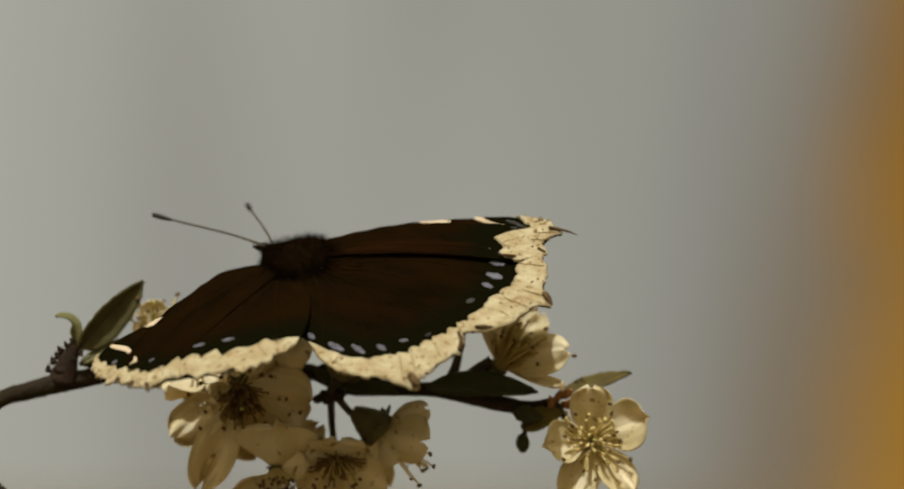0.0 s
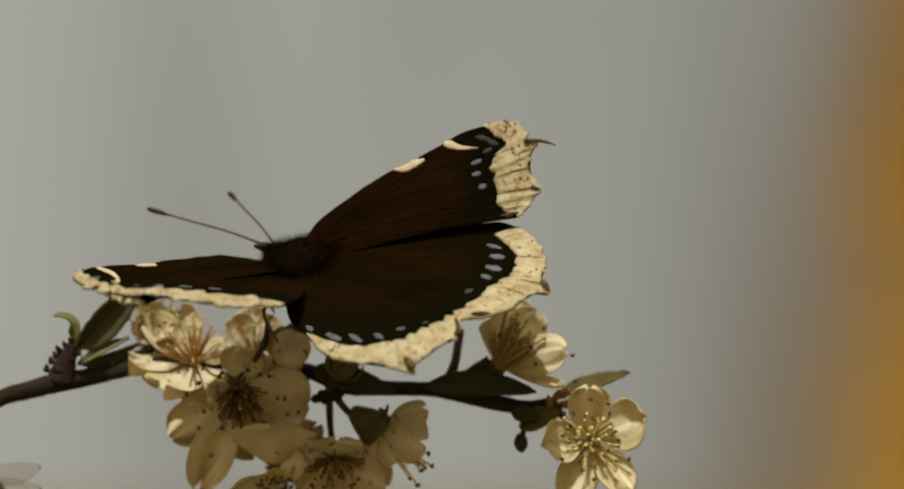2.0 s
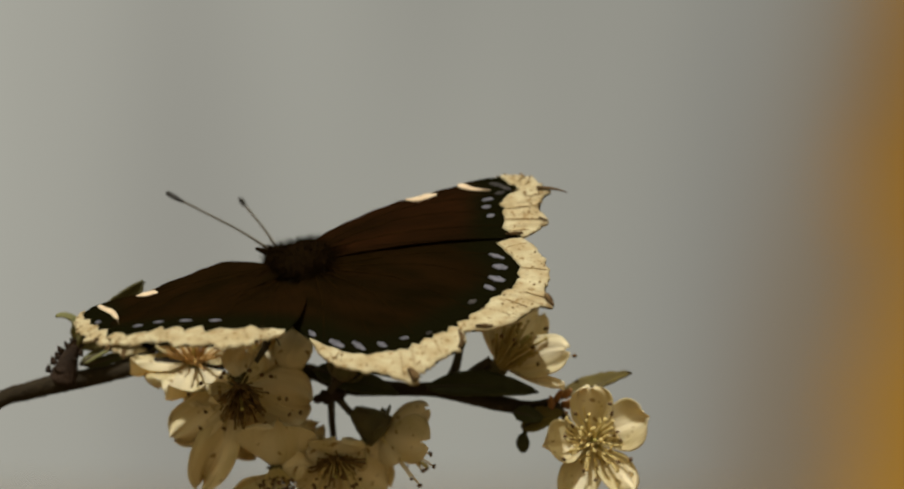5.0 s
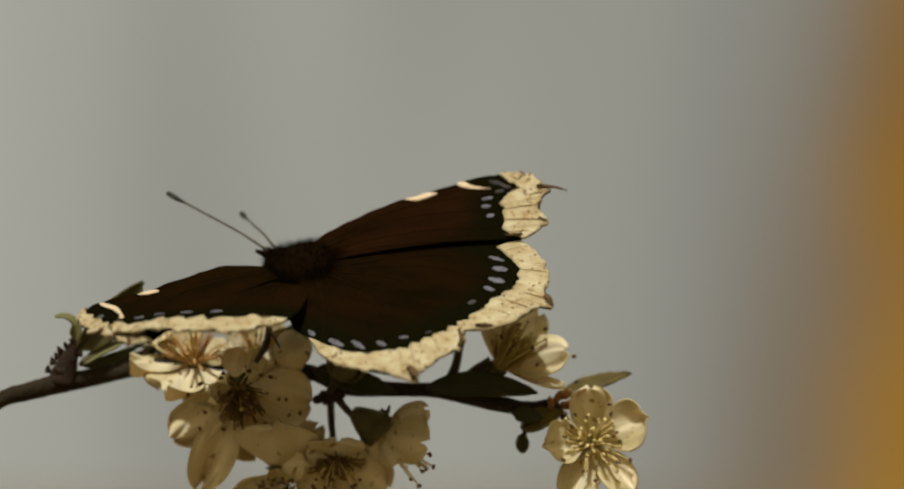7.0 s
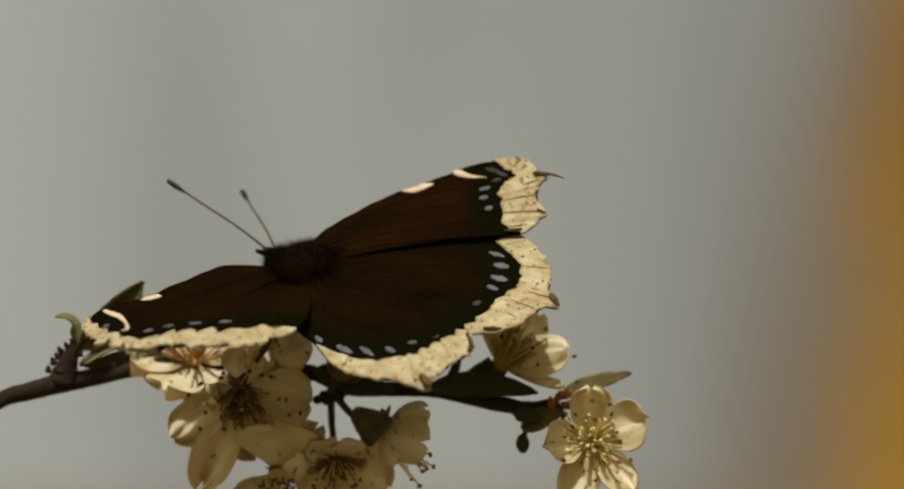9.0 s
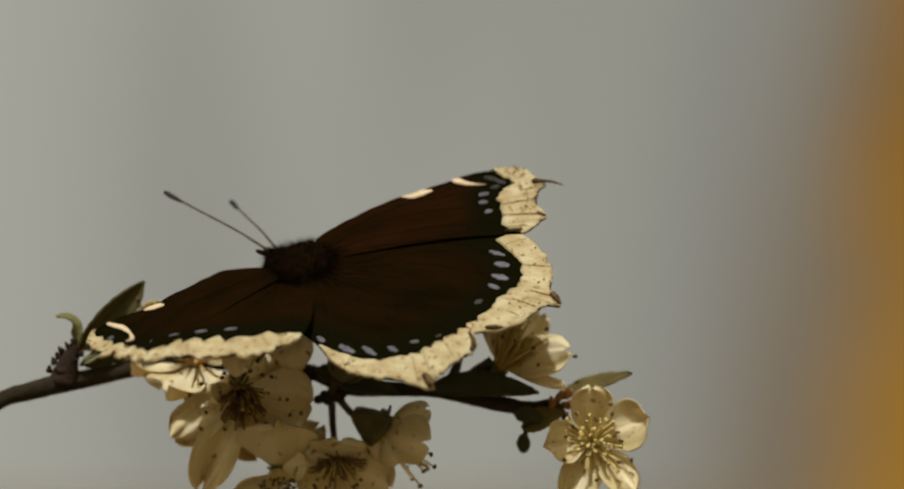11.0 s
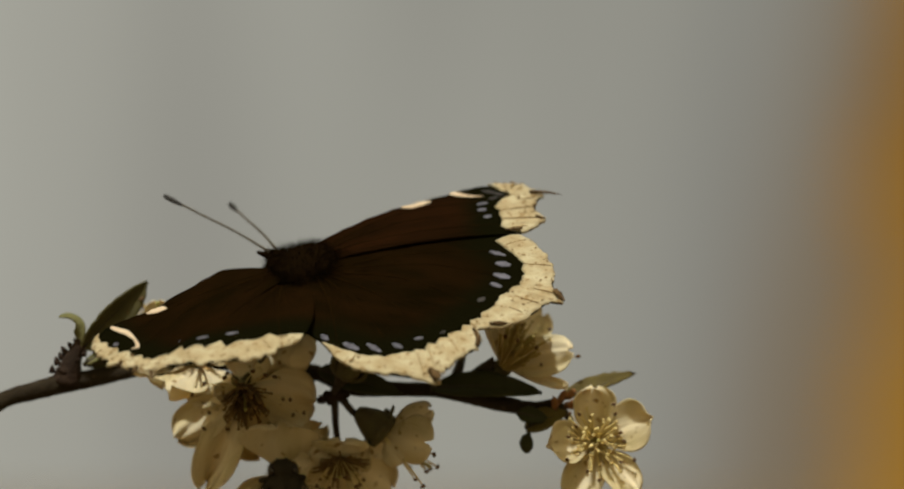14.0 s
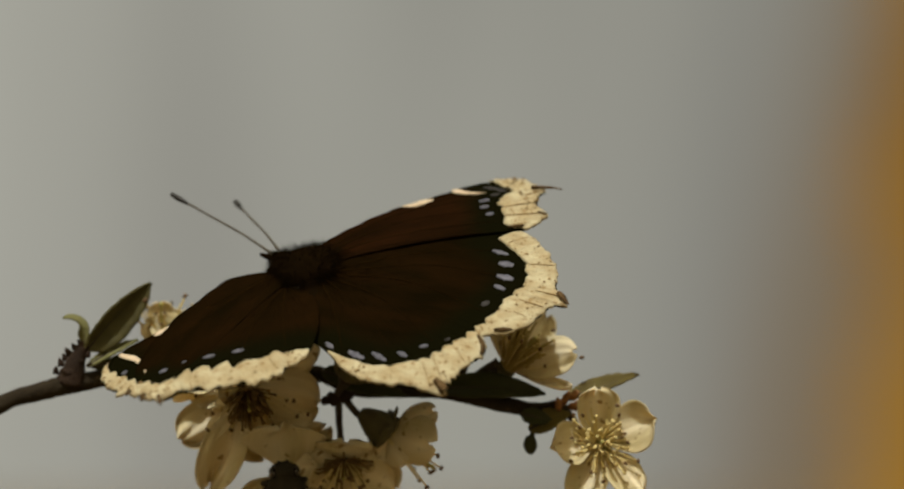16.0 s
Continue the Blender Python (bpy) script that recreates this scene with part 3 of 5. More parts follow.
def build_blossoms():
    old = [M_FILAMENT_OLD, M_FILAMENT_OLD]
    brown = [M_FILAMENT_DARK, M_FILAMENT_DARK]
    pale = [M_FILAMENT, M_ANTHER]
    # upright one with orange stamens, under the wing
    blossom("open cream plum blossom with orange stamens, under the wing", at(-33.15, -15.20, -8), dirw(-0.10, 0.88, 0.45),
            [(at(-41.3, -15.3, -5), 4.2, (0, 0.8, 0.6), 0.30), (at(-36.9, -18.7, -2), 8.2, (-0.15, 0.5, 0.85), 0.22), (at(-30.6, -20.0, -2), 6.6, (0.0, 0.15, 1), -0.30),
             (at(-39.4, -9.6, -9), 5.2, (0.5, 0.2, 0.8), 0.3), (at(-28.3, -13.6, -8), 4.4, (-0.3, 0.6, 0.7), 0.4), (at(-35.2, -8.6, -11), 4.6, (0.2, 0.1, 1), 0.3)],
            54, 66, 4.8, [at(-27.13, -16.84, -10)], old, seed=1, sepal=0.25, wave=0.30, thick=1.2)
    # brown-centred one facing out, its stamens hanging
    blossom("open plum blossom with a dark brown centre, in shade", at(-27.2, -18.4, -3), dirw(0.10, -0.62, 0.78),
            [(at(-35.9, -24.7, -3), 5.8, (0.2, 0.1, 1), 0.22), (at(-18.0, -20.4, -4), 8.0, (-0.1, 0.1, 1), -0.20), (at(-26.4, -13.3, -4), 5.8, (0, -0.2, 1), 0.25),
             (at(-32.2, -31.0, -4), 5.6, (0.2, 0.45, 0.9), 0.28), (at(-30.9, -19.4, 0), 3.4, (0.3, 0.4, 0.9), 0.3), (at(-19.2, -12.2, -6), 6.2, (-0.1, -0.1, 1), 0.35), (at(-24.6, -27.5, -7), 7.6, (0.0, 0.3, 1), 0.2)],
            120, 36, 4.3, [at(-19.68, -16.84, -10), at(-24.86, -16.82, -9)], brown, seed=2, sepal=0.35, wave=0.30, outer=18, outer_length=6.4, outer_lean=66)
    # one below it
    blossom("plum blossom hanging among others, in shade", at(-22.6, -29.0, -5), dirw(0.12, -0.88, 0.46),
            [(at(-22.4, -22.8, 0), 10.6, (0.0, -0.15, 1), -0.20), (at(-28.4, -34.6, -3), 4.6, (0.4, 0.2, 0.9), 0.2), (at(-25.2, -35.6, -1), 5.6, (0.1, 0.2, 1), 0.2),
             (at(-18.4, -28.2, -2), 3.6, (-0.3, 0.2, 0.9), 0.3), (at(-17.22, -23.31, -7), 4.2, (0, 0, 1), 0.2)],
            34, 34, 3.0, [at(-18.5, -17.2, -9), at(-21.5, -22.0, -10.5)], pale, seed=23, calyx=0.7, sepal=0.2, wave=0.28, outer=12, outer_length=3.6, outer_lean=40)
    # nodding one on an upright stalk
    blossom("nodding plum blossom on an upright stalk, in shade", at(-14.9, -27.6, -4), dirw(0.03, -0.90, 0.42),
            [(at(-14.8, -25.0, -1), 7.6, (0.0, -0.2, -0.9), 0.3), (at(-18.6, -26.2, -3), 5.2, (0.0, -0.4, 0.9), 0.3), (at(-11.2, -26.2, -3), 5.2, (0, -0.4, 0.9), 0.3), (at(-18.9, -32.2, -7), 5.6, (0.4, 0.2, 0.9), 0.25),
             (at(-8.4, -31.6, -7), 6.8, (-0.4, 0.2, 0.9), 0.25), (at(-14.2, -34.6, -9), 7.0, (0, 0.3, 0.9), 0.2)],
            100, 80, 2.6, [at(-15.55, -19.69, -5), at(-15.45, -23.02, -6), at(-15.2, -25.6, -7.5)], brown, seed=4, calyx=0.8, sepal=0.3, wave=0.26, outer=18, outer_length=5.2, outer_lean=40)
    # half-open one on a slanting stalk
    blossom("half-open plum blossom with a green calyx", at(-9.3, -23.9, -5), dirw(0.78, -0.60, -0.14),
            [(at(-3.2, -20.9, -3), 4.2, (-0.2, -0.5, -0.8), 0.4), (at(-3.5, -25.3, 0), 6.2, (-0.3, 0.1, -0.9), 0.40), (at(-6.8, -27.6, -3), 4.8, (-0.3, 0.6, -0.6), 0.4),
             (at(-3.9, -23.4, -9), 4.6, (-0.2, -0.1, 1), 0.4), (at(-10.6, -27.2, -5), 3.8, (0.2, 0.5, 0.8), 0.2)],
            14, 24, 7.8, [at(-14.73, -19.69, -5), at(-12.73, -21.91, -5)], pale, seed=5, calyx=1.9, sepal=0.32, wave=0.08)
    # cup-shaped one under the hindwing
    blossom("cup-shaped cream plum blossom under the hindwing", at(6.1, -15.6, -5), dirw(0.62, 0.66, 0.42),
            [(at(3.9, -10.4, -3), 4.6, (0.95, 0.0, 0.1), 0.45), (at(8.6, -7.6, -11), 6.4, (0.2, -0.2, 1), 0.40), (at(14.8, -13.4, 0), 5.8, (-0.15, 0.35, 0.93), 0.10),
             (at(11.2, -9.0, -10), 5.0, (-0.2, -0.2, 1), 0.40), (at(14.2, -18.2, 0), 2.0, (0.1, 0.7, 0.7), 0.20), (at(9.4, -14.0, -10), 4.6, (0.1, 0.2, 1), 0.3)],
            70, 30, 6.0, [at(1.18, -18.06, -5), at(3.78, -16.0, -5.5)], [M_FILAMENT_GOLD, M_FILAMENT_GOLD], seed=6, sepal=0.3, wave=0.09, thick=1.3, outer=11, outer_length=7.2, outer_lean=44)
    # sunlit one at the twig's tip
    blossom("sunlit cream plum blossom facing out, with yellow stamens", at(18.0, -25.3, -3), dirw(0.05, 0.10, 1),
            [(at(17.7, -18.1, 0), 5.6, (0, -0.05, 1), 0.36), (at(11.8, -25.4, 1), 5.6, (0.5, 0.35, 1), 0.50), (at(15.1, -32.8, 0), 5.4, (0.1, 0.3, 1), 0.25),
             (at(23.1, -31.6, 0), 4.6, (-0.3, 0.7, 0.8), 0.35), (at(24.9, -22.0, 0), 6.6, (-0.25, 0.2, 1), 0.32)],
            60, 60, 3.9, [at(13.3, -20.4, -5), at(15.64, -23.80, -6)], [M_FILAMENT, M_FILAMENT], seed=7, calyx=0.8, wave=0.22, thick=1.3, outer=16, outer_length=4.4, outer_lean=58)
    # small one behind the leaf
    blossom("small cream plum blossom behind a leaf", at(-38.46, -12.37, -10), dirw(0.0, 0.9, 0.4),
            [(at(-40.53, -9.80, -7), 3.2, (0.4, 0.1, 0.9), 0.35), (at(-38.61, -7.30, -10), 3.4, (0, 0.1, 1), 0.35), (at(-35.78, -8.65, -10), 3.6, (-0.3, 0.1, 1), 0.35),
             (at(-36.08, -11.73, -7), 3.0, (-0.2, 0.8, 0.6), 0.3), (at(-39.94, -12.32, -7), 2.8, (0.2, 0.8, 0.6), 0.3)],
            14, 30, 5.6, [at(-43.41, -15.46, -8), at(-40.55, -14.16, -10)], pale, seed=8, calyx=0.7)
    # pale one between the hindwings
    blossom("faded plum blossom behind the butterfly's body", at(-25.27, -14.01, -10), dirw(0.0, 0.85, 0.5),
            [(at(-28.28, -9.53, -9), 4.4, (0.3, 0.1, 1), 0.3), (at(-25.67, -8.36, -11), 4.2, (0, 0.1, 1), 0.3), (at(-22.51, -9.54, -10), 4.2, (-0.3, 0.1, 1), 0.3),
             (at(-28.84, -12.49, -8), 3.4, (0.3, 0.6, 0.7), 0.3), (at(-21.56, -11.45, -8), 3.4, (-0.2, 0.6, 0.7), 0.3)],
            14, 36, 4.2, [at(-19.70, -16.87, -11)], old, seed=9, calyx=0.7)
    # closed bud under the wings
    bud = thing("flower_bud", "round closed plum flower bud in shade", "flower bud", aim(at(-20.46, -13.45, -3.5), dirw(-0.35, -0.75, 0.5)), "plum buds")
    for k in range(4):
        bm = bmesh.new()
        blob(bm, (0.45 * MM * math.cos(k * 1.6), 0.45 * MM * math.sin(k * 1.6), 0), (2.2 * MM, 2.2 * MM, 2.6 * MM), 18, 12, 0.03, k)
        part("petal", bm, M_PETAL, bud, "", Matrix.Rotation(radians(18 * k), 4, "X") @ Matrix.Scale(1 - 0.03 * k, 4))
    bm = bmesh.new()
    blob(bm, (0, 0, -2.2 * MM), (2.0 * MM, 2.0 * MM, 1.6 * MM), 12, 8, 0.1, 3)
    part("calyx", bm, M_SEPAL, bud)
    # a second bud, still green, against the twig
    green = thing("flower_bud", "round green unopened flower bud against the twig", "flower bud", aim(at(-13.7, -15.6, -3), dirw(0.5, 0.8, 0.3)), "plum buds")
    bm = bmesh.new()
    blob(bm, (0, 0, 0), (2.1 * MM, 2.0 * MM, 2.0 * MM), 18, 12, 0.06, 8)
    part("petal", bm, M_PETAL_GREEN, green)
    for k in range(5):
        bm = bmesh.new()
        leaf_mesh(bm, 3.0 * MM, 1.8 * MM, 0.35, -0.5, seed=k)
        part("sepal", bm, M_SEPAL, green, "", Matrix.Rotation(radians(72 * k), 4, "Z") @ Matrix.Translation((1.2 * MM, 0, -1.5 * MM)) @ Matrix.Rotation(radians(18), 4, "Y") @ Matrix.Rotation(radians(90), 4, "Z"))
    bm = bmesh.new()
    l = spline([Vector((0, 0, -4.2)) * MM, Vector((0.2, 0, -3.0)) * MM, Vector((0, 0, -1.6)) * MM], 5)
    tube(bm, l, lerp_list([0.45 * MM, 0.5 * MM, 1.1 * MM], len(l)), 9, 0.08)
    part("stalk", bm, M_STEM, green)
    bm = bmesh.new()
    l = spline([at(-23.33, -10.04, -3), at(-23.74, -12.68, -2), at(-25.14, -15.04, -2)], 6)
    tube(bm, l, lerp_list([0.35 * MM, 0.5 * MM, 0.3 * MM], len(l)), 8, 0.1)
    ob = new("flower_stalk", mesh_of("flower_stalk", bm, M_STEM))
    tagged(ob, "thin brown flower stalk among the blossom", "stalk")


# ---------------------------------------------------------------- butterfly
FORE_ROOT = Vector((2.2, 2.5, 1.6)) * MM
HIND_ROOT = Vector((2.2, -0.5, 1.4)) * MM
# outlines of the wings in their own planes, root to tip and back, and the line where the pale margin begins
FORE_EDGE = [(-0.4, 1.5), (1.6, 3.3), (3.8, 4.4), (6.3, 5.3), (9.4, 6.4), (12.6, 7.3), (14.6, 7.6), (17.0, 8.2), (20.2, 9.0), (22.9, 9.8), (25.4, 9.9), (26.8, 10.1),
             (28.7, 9.7), (30.2, 8.8), (30.7, 6.9), (31.3, 6.4), (31.8, 5.7), (31.0, 5.1), (30.4, 4.1), (30.0, 2.1), (30.5, 0.0), (29.6, -0.9), (28.3, -2.1), (26.9, -2.9),
             (24.6, -2.5), (19.6, -1.9), (12.0, -1.6), (6.0, -1.4), (0.0, -1.4)]
FORE_INNER = [(25.9, 9.8), (27.3, 7.9), (28.2, 6.9), (26.7, 6.0), (25.5, 4.4), (25.4, 2.6), (25.1, 0.8), (25.1, -0.8), (25.7, -1.9), (26.8, -2.5)]
FORE_BORDER = (10, 23)
HIND_EDGE = [(-1.2, 3.8), (2.6, 8.2), (9.0, 12.4), (15.3, 14.4), (19.0, 15.8), (21.6, 15.1), (24.0, 13.8), (26.4, 11.9), (28.2, 9.4), (29.5, 6.9), (30.3, 4.7), (32.6, 2.0),
             (30.7, 1.4), (29.6, -1.5), (27.6, -4.4), (25.4, -5.7), (24.2, -6.4), (25.4, -8.4), (25.2, -10.0), (24.0, -11.8), (23.3, -14.1), (22.6, -15.5), (23.3, -17.4),
             (21.4, -17.2), (18.6, -17.0), (15.7, -17.3), (12.6, -17.3), (10.4, -16.6), (8.4, -15.5), (6.3, -13.7), (2.9, -11.6), (0.4, -8.0), (-0.6, -2.6)]
HIND_INNER = [(19.6, 12.6), (22.2, 10.9), (24.3, 9.2), (25.7, 6.4), (26.2, 4.2), (25.3, 2.2), (24.5, -0.6), (24.2, -2.6), (23.2, -4.8), (22.6, -6.4), (21.3, -8.4), (20.0, -10.2),
              (18.5, -12.2), (16.2, -13.7), (13.4, -14.6), (10.8, -14.5), (8.4, -14.1), (6.4, -13.5)]
HIND_BORDER = (5, 29)
# the wings of the other side are worn shorter and hang down at the tip
WORN_FORE_EDGE = [(-0.4, 1.5), (1.8, 6.4), (5.0, 7.3), (8.0, 7.3), (13.0, 7.6), (15.3, 7.4), (17.5, 8.0), (19.5, 9.0), (22.0, 9.9), (24.5, 9.7), (27.0, 8.6), (29.0, 7.0),
                  (30.3, 4.6), (30.6, 1.8), (31.0, -0.5), (31.0, -2.2), (30.0, -3.8), (27.5, -4.3), (24.0, -3.4), (19.0, -2.8), (12.0, -2.4), (6.0, -2.0), (0.0, -1.8)]
WORN_FORE_INNER = [(24.8, 9.5), (26.3, 8.2), (27.6, 5.5), (27.9, 3.0), (28.3, 0.5), (28.6, -1.2), (28.4, -2.8), (27.4, -4.0)]
WORN_FORE_BORDER = (9, 17)
WORN_HIND_EDGE = [(-1.2, 3.8), (2.6, 6.5), (9.0, 7.5), (15.0, 7.0), (20.0, 5.5), (24.0, 3.5), (26.8, 1.0), (28.2, -0.8), (28.6, -2.8), (27.2, -4.6), (25.6, -6.2), (24.0, -7.9),
                  (22.0, -9.7), (19.8, -11.3), (17.3, -12.5), (14.6, -13.2), (12.0, -13.4), (9.6, -12.7), (7.0, -11.3), (4.0, -9.2), (1.0, -6.2), (-0.8, -2.6)]
WORN_HIND_INNER = [(27.6, -0.6), (25.2, -2.8), (22.3, -3.8), (20.2, -5.4), (18.4, -7.2), (16.2, -8.8), (14.2, -10.0), (11.8, -11.2), (9.5, -12.4)]
WORN_HIND_BORDER = (7, 17)


def camber(x, y, amount, curl=0.0):
    """The arch of a wing: it rises from its root and comes down to the tip and to both edges."""
    return amount * math.sin(math.pi * min(1.0, max(0.0, x / 32.0)) ** 0.8) - 0.003 * y * y - (curl * y * y * max(0.7, 1.6 - x / 15) if y < 0 else 0)


UP = Vector((0, 0, 1))


def evenly(line, at_share):
    """Points at the given shares (0 to 1) of a line's length."""
    run = np.concatenate(([0.0], np.cumsum([(q - p).length for p, q in zip(line, line[1:])])))
    share = np.asarray(at_share) * run[-1]
    axes = [np.interp(share, run, [p[k] for p in line]) for k in range(3)]
    return [Vector(q) for q in zip(*axes)]


def wing(name, parent, side, outline, inner, border, lobes, mat, patches, spots, dim_spots, veins, nicks, lift, curl, ruffle, label, seed):
    """A wing in its own plane: x out, y forward, z up on the upper side; millimetres. side -1 mirrors it.
    patches and spots: (line of points, half widths along it)."""
    rng = random.Random(seed)
    steps = 6
    edge = [Vector((p[0], p[1], 0)) for p in spline([(x, y, 0) for x, y in outline], steps)]
    hub = Vector((1.2, 0.2, 0))
    even = [sum((edge[min(max(i + k, 0), len(edge) - 1)] for k in range(-9, 10)), Vector()) / 19 for i in range(len(edge))]

    def put(p, z):
        return Vector((side * p.x, p.y, camber(p.x, p.y, lift, curl) + z)) * MM

    a, b = border[0] * steps, border[1] * steps
    run = np.concatenate(([0.0], np.cumsum([(q - p).length for p, q in zip(even[a:b], even[a + 1:b + 1])])))
    line = evenly([Vector(p) for p in spline([(x, y, 0) for x, y in inner], 8)], run / run[-1])
    # the blade; an attribute says how near a point lies to the pale margin, where the scales turn black
    bm = bmesh.new()
    rings = 22
    top = []
    for i, e in enumerate(edge):
        top.append([put(hub.lerp(e, max(j / (rings - 1), 0.03)), 0.05 * math.sin(i * 0.9) * j / (rings - 1)) for j in range(rings)])
    sheet(bm, top, 0.00016, 0, UP)
    me = mesh_of(name, bm, mat)
    flat = np.empty(len(me.vertices) * 3)
    me.vertices.foreach_get("co", flat)
    flat = flat.reshape(-1, 3)[:, :2] / MM * (side, 1)
    rim = np.array([(p.x, p.y) for p in line[::2]])
    gap = np.sqrt(((flat[:, None] - rim[None]) ** 2).sum(2)).min(1)
    me.attributes.new("rim", "FLOAT", "POINT").data.foreach_set("value", gap.astype(np.float32))
    w = part(name, me, None, parent, label)
    # the frayed margin, a little proud on either side, its inner line in round lobes
    bm = bmesh.new()
    top = []
    count = b - a
    for i in range(a, b + 1):
        t = (i - a) / count
        near = min(1.0, 6.0 * t, 6.0 * (1 - t))
        inward = hub - even[i]
        inward.normalize()
        wave = abs(math.sin(math.pi * lobes * t + 0.5 * math.sin(5 * t * lobes / 6 + seed)))
        cut = near * ruffle * (0.62 * (wave ** 0.7 - 0.55) + 0.42 * noise.noise((i * 0.45, seed * 1.3, 0.5)))
        fray = near * ruffle * (0.55 * noise.noise((i * 0.5, seed * 2.1, 3.5)) + 0.20 * (rng.random() - 0.5) + (0.4 * rng.random() if rng.random() < 0.14 else 0))
        start = edge[i] - inward * fray
        stop = line[i - a] + inward * cut
        fold = ruffle * 0.16 * max(0.0, math.sin(math.pi * lobes * t)) ** 3 + 0.13 * (1 + noise.noise((i * 0.31, 2.2, seed)))
        row = []
        for j in range(9):
            q = j / 8
            row.append(put(start.lerp(stop, q), 0.10 + fold * math.sin(math.pi * (0.12 + 0.80 * q)) + 0.05 * rng.random() * (1 - q)))
        top.append(row)
    sheet(bm, top, 0.36 * MM, 0, UP)
    part("margin", bm, M_CREAM, w, "frayed cream margin")

    def ribbon(title, paint, points, halves, text, rise):
        l = spline([(x, y, 0) for x, y in points], 7)
        wide = lerp_list(halves, len(l))
        bm = bmesh.new()
        rows = []
        for k, p in enumerate(l):
            along = (l[min(k + 1, len(l) - 1)] - l[max(k - 1, 0)]).normalized()
            across = Vector((-along.y, along.x, 0))
            half = max(0.05, wide[k] * (1 + rng.uniform(-0.22, 0.22)))
            rows.append([put(p + across * half * q + along * rng.uniform(-0.06, 0.06), rise * (1 - 0.5 * q * q)) for q in (-1, -0.5, 0, 0.5, 1)])
        sheet(bm, rows, 0.1 * MM, 0, UP)
        part(title, bm, paint, w, text)

    for points, halves in patches:
        ribbon("pale_patch", M_PALE, points, halves, "pale cream patch on the front edge", 0.13)
    for points, halves in spots:
        ribbon("blue_spot", M_BLUE, points, halves, "lilac grey spot", 0.10)
    for points, halves in dim_spots:
        ribbon("blue_spot", M_BLUE_DIM, points, halves, "faint grey spot", 0.10)
    # folds and vein ends that cross the margin, and brown flecks on it
    bm = bmesh.new()
    i = a + 5
    while i < b - 3:
        q0 = rng.uniform(-0.08, 0.3)
        q1 = rng.uniform(q0 + 0.3, 1.0)
        span = line[i - a] - edge[i]
        lean = Vector((-span.y, span.x, 0)) * rng.uniform(-0.08, 0.08)
        l = [put(edge[i] + span * q + lean * (q - q0), 0.33) for q in np.linspace(q0, q1, 4)]
        tube(bm, l, lerp_list([0.04 * MM, rng.uniform(0.05, 0.10) * MM, 0.03 * MM], 4), 5)
        i += rng.choice((5, 8, 11, 14))
    part("margin_vein", bm, M_MARGIN_VEIN, w, "thin brown lines across the margin")["kind"] = "stuff"
    bm = bmesh.new()
    for _ in range(int(count * 0.55)):
        i = rng.randrange(a + 2, b - 2)
        p = edge[i].lerp(line[i - a], rng.random() ** 1.5)
        r = rng.uniform(0.04, 0.17)
        blob(bm, put(p, 0.30), (r * rng.uniform(1, 2.2) * MM, r * MM, 0.07 * MM), 6, 4, 0.5, rng.randrange(999), 0, Matrix.Rotation(rng.uniform(0, 3), 3, "Z"))
    part("fleck", bm, M_FLECK, w, "brown flecks on the margin")["kind"] = "stuff"
    # scraps of the edge that have rolled up and show their brown underside
    for points, halves in nicks:
        l = spline([(x, y, 0) for x, y in points], 5)
        wide = lerp_list(halves, len(l))
        bm = bmesh.new()
        rows = []
        for k, p in enumerate(l):
            along = (l[min(k + 1, len(l) - 1)] - l[max(k - 1, 0)]).normalized()
            across = Vector((-along.y, along.x, 0))
            bend = [math.radians(g) for g in (-150, -95, -40, 15, 70)]
            rows.append([put(p + across * wide[k] * math.sin(g), 0.30 + wide[k] * (1 + math.cos(g)) * 0.7) for g in bend])
        sheet(bm, rows, 0.10 * MM, 0)
        part("rolled_scrap", bm, M_WORN, w, "brown rolled scrap of the margin")
    for pts in veins:
        bm = bmesh.new()
        l = [put(Vector(p), 0.03) for p in spline([(x, y, 0) for x, y in pts], 6)]
        tube(bm, l, lerp_list([0.10 * MM, 0.06 * MM, 0.035 * MM], len(l)), 6)
        part("vein", bm, M_VEIN, w)
    # long soft hairs over the wing's root
    verts, faces = [], []
    for _ in range(260 if name == "hindwing" else 60):
        far = abs(rng.gauss(0, 1)) * 4.5 + 0.8
        turn = rng.uniform(-0.3, 0.38) if name == "forewing" else rng.uniform(-1.15, 0.75)
        p = Vector((far * math.cos(turn), far * math.sin(turn), 0))
        way = Vector((math.cos(turn + rng.uniform(-.35, .15)), math.sin(turn + rng.uniform(-.35, .15)), 0))
        tip = p + way * rng.uniform(0.9, 2.2)
        wide = Vector((-way.y, way.x, 0)) * 0.02
        k = len(verts)
        verts += [put(p + wide, 0.02), put(p - wide, 0.02), put(p, 0.07), put(tip, rng.uniform(0.02, 0.09))]
        faces += [(k, k + 1, k + 3), (k + 1, k + 2, k + 3), (k + 2, k, k + 3), (k, k + 2, k + 1)]
    me = bpy.data.meshes.new("hair")
    me.from_pydata(verts, [], faces)
    me.materials.append(M_HAIR)
    part("hair", me, None, w, "soft brown hair over the wing root")["kind"] = "stuff"
    return w


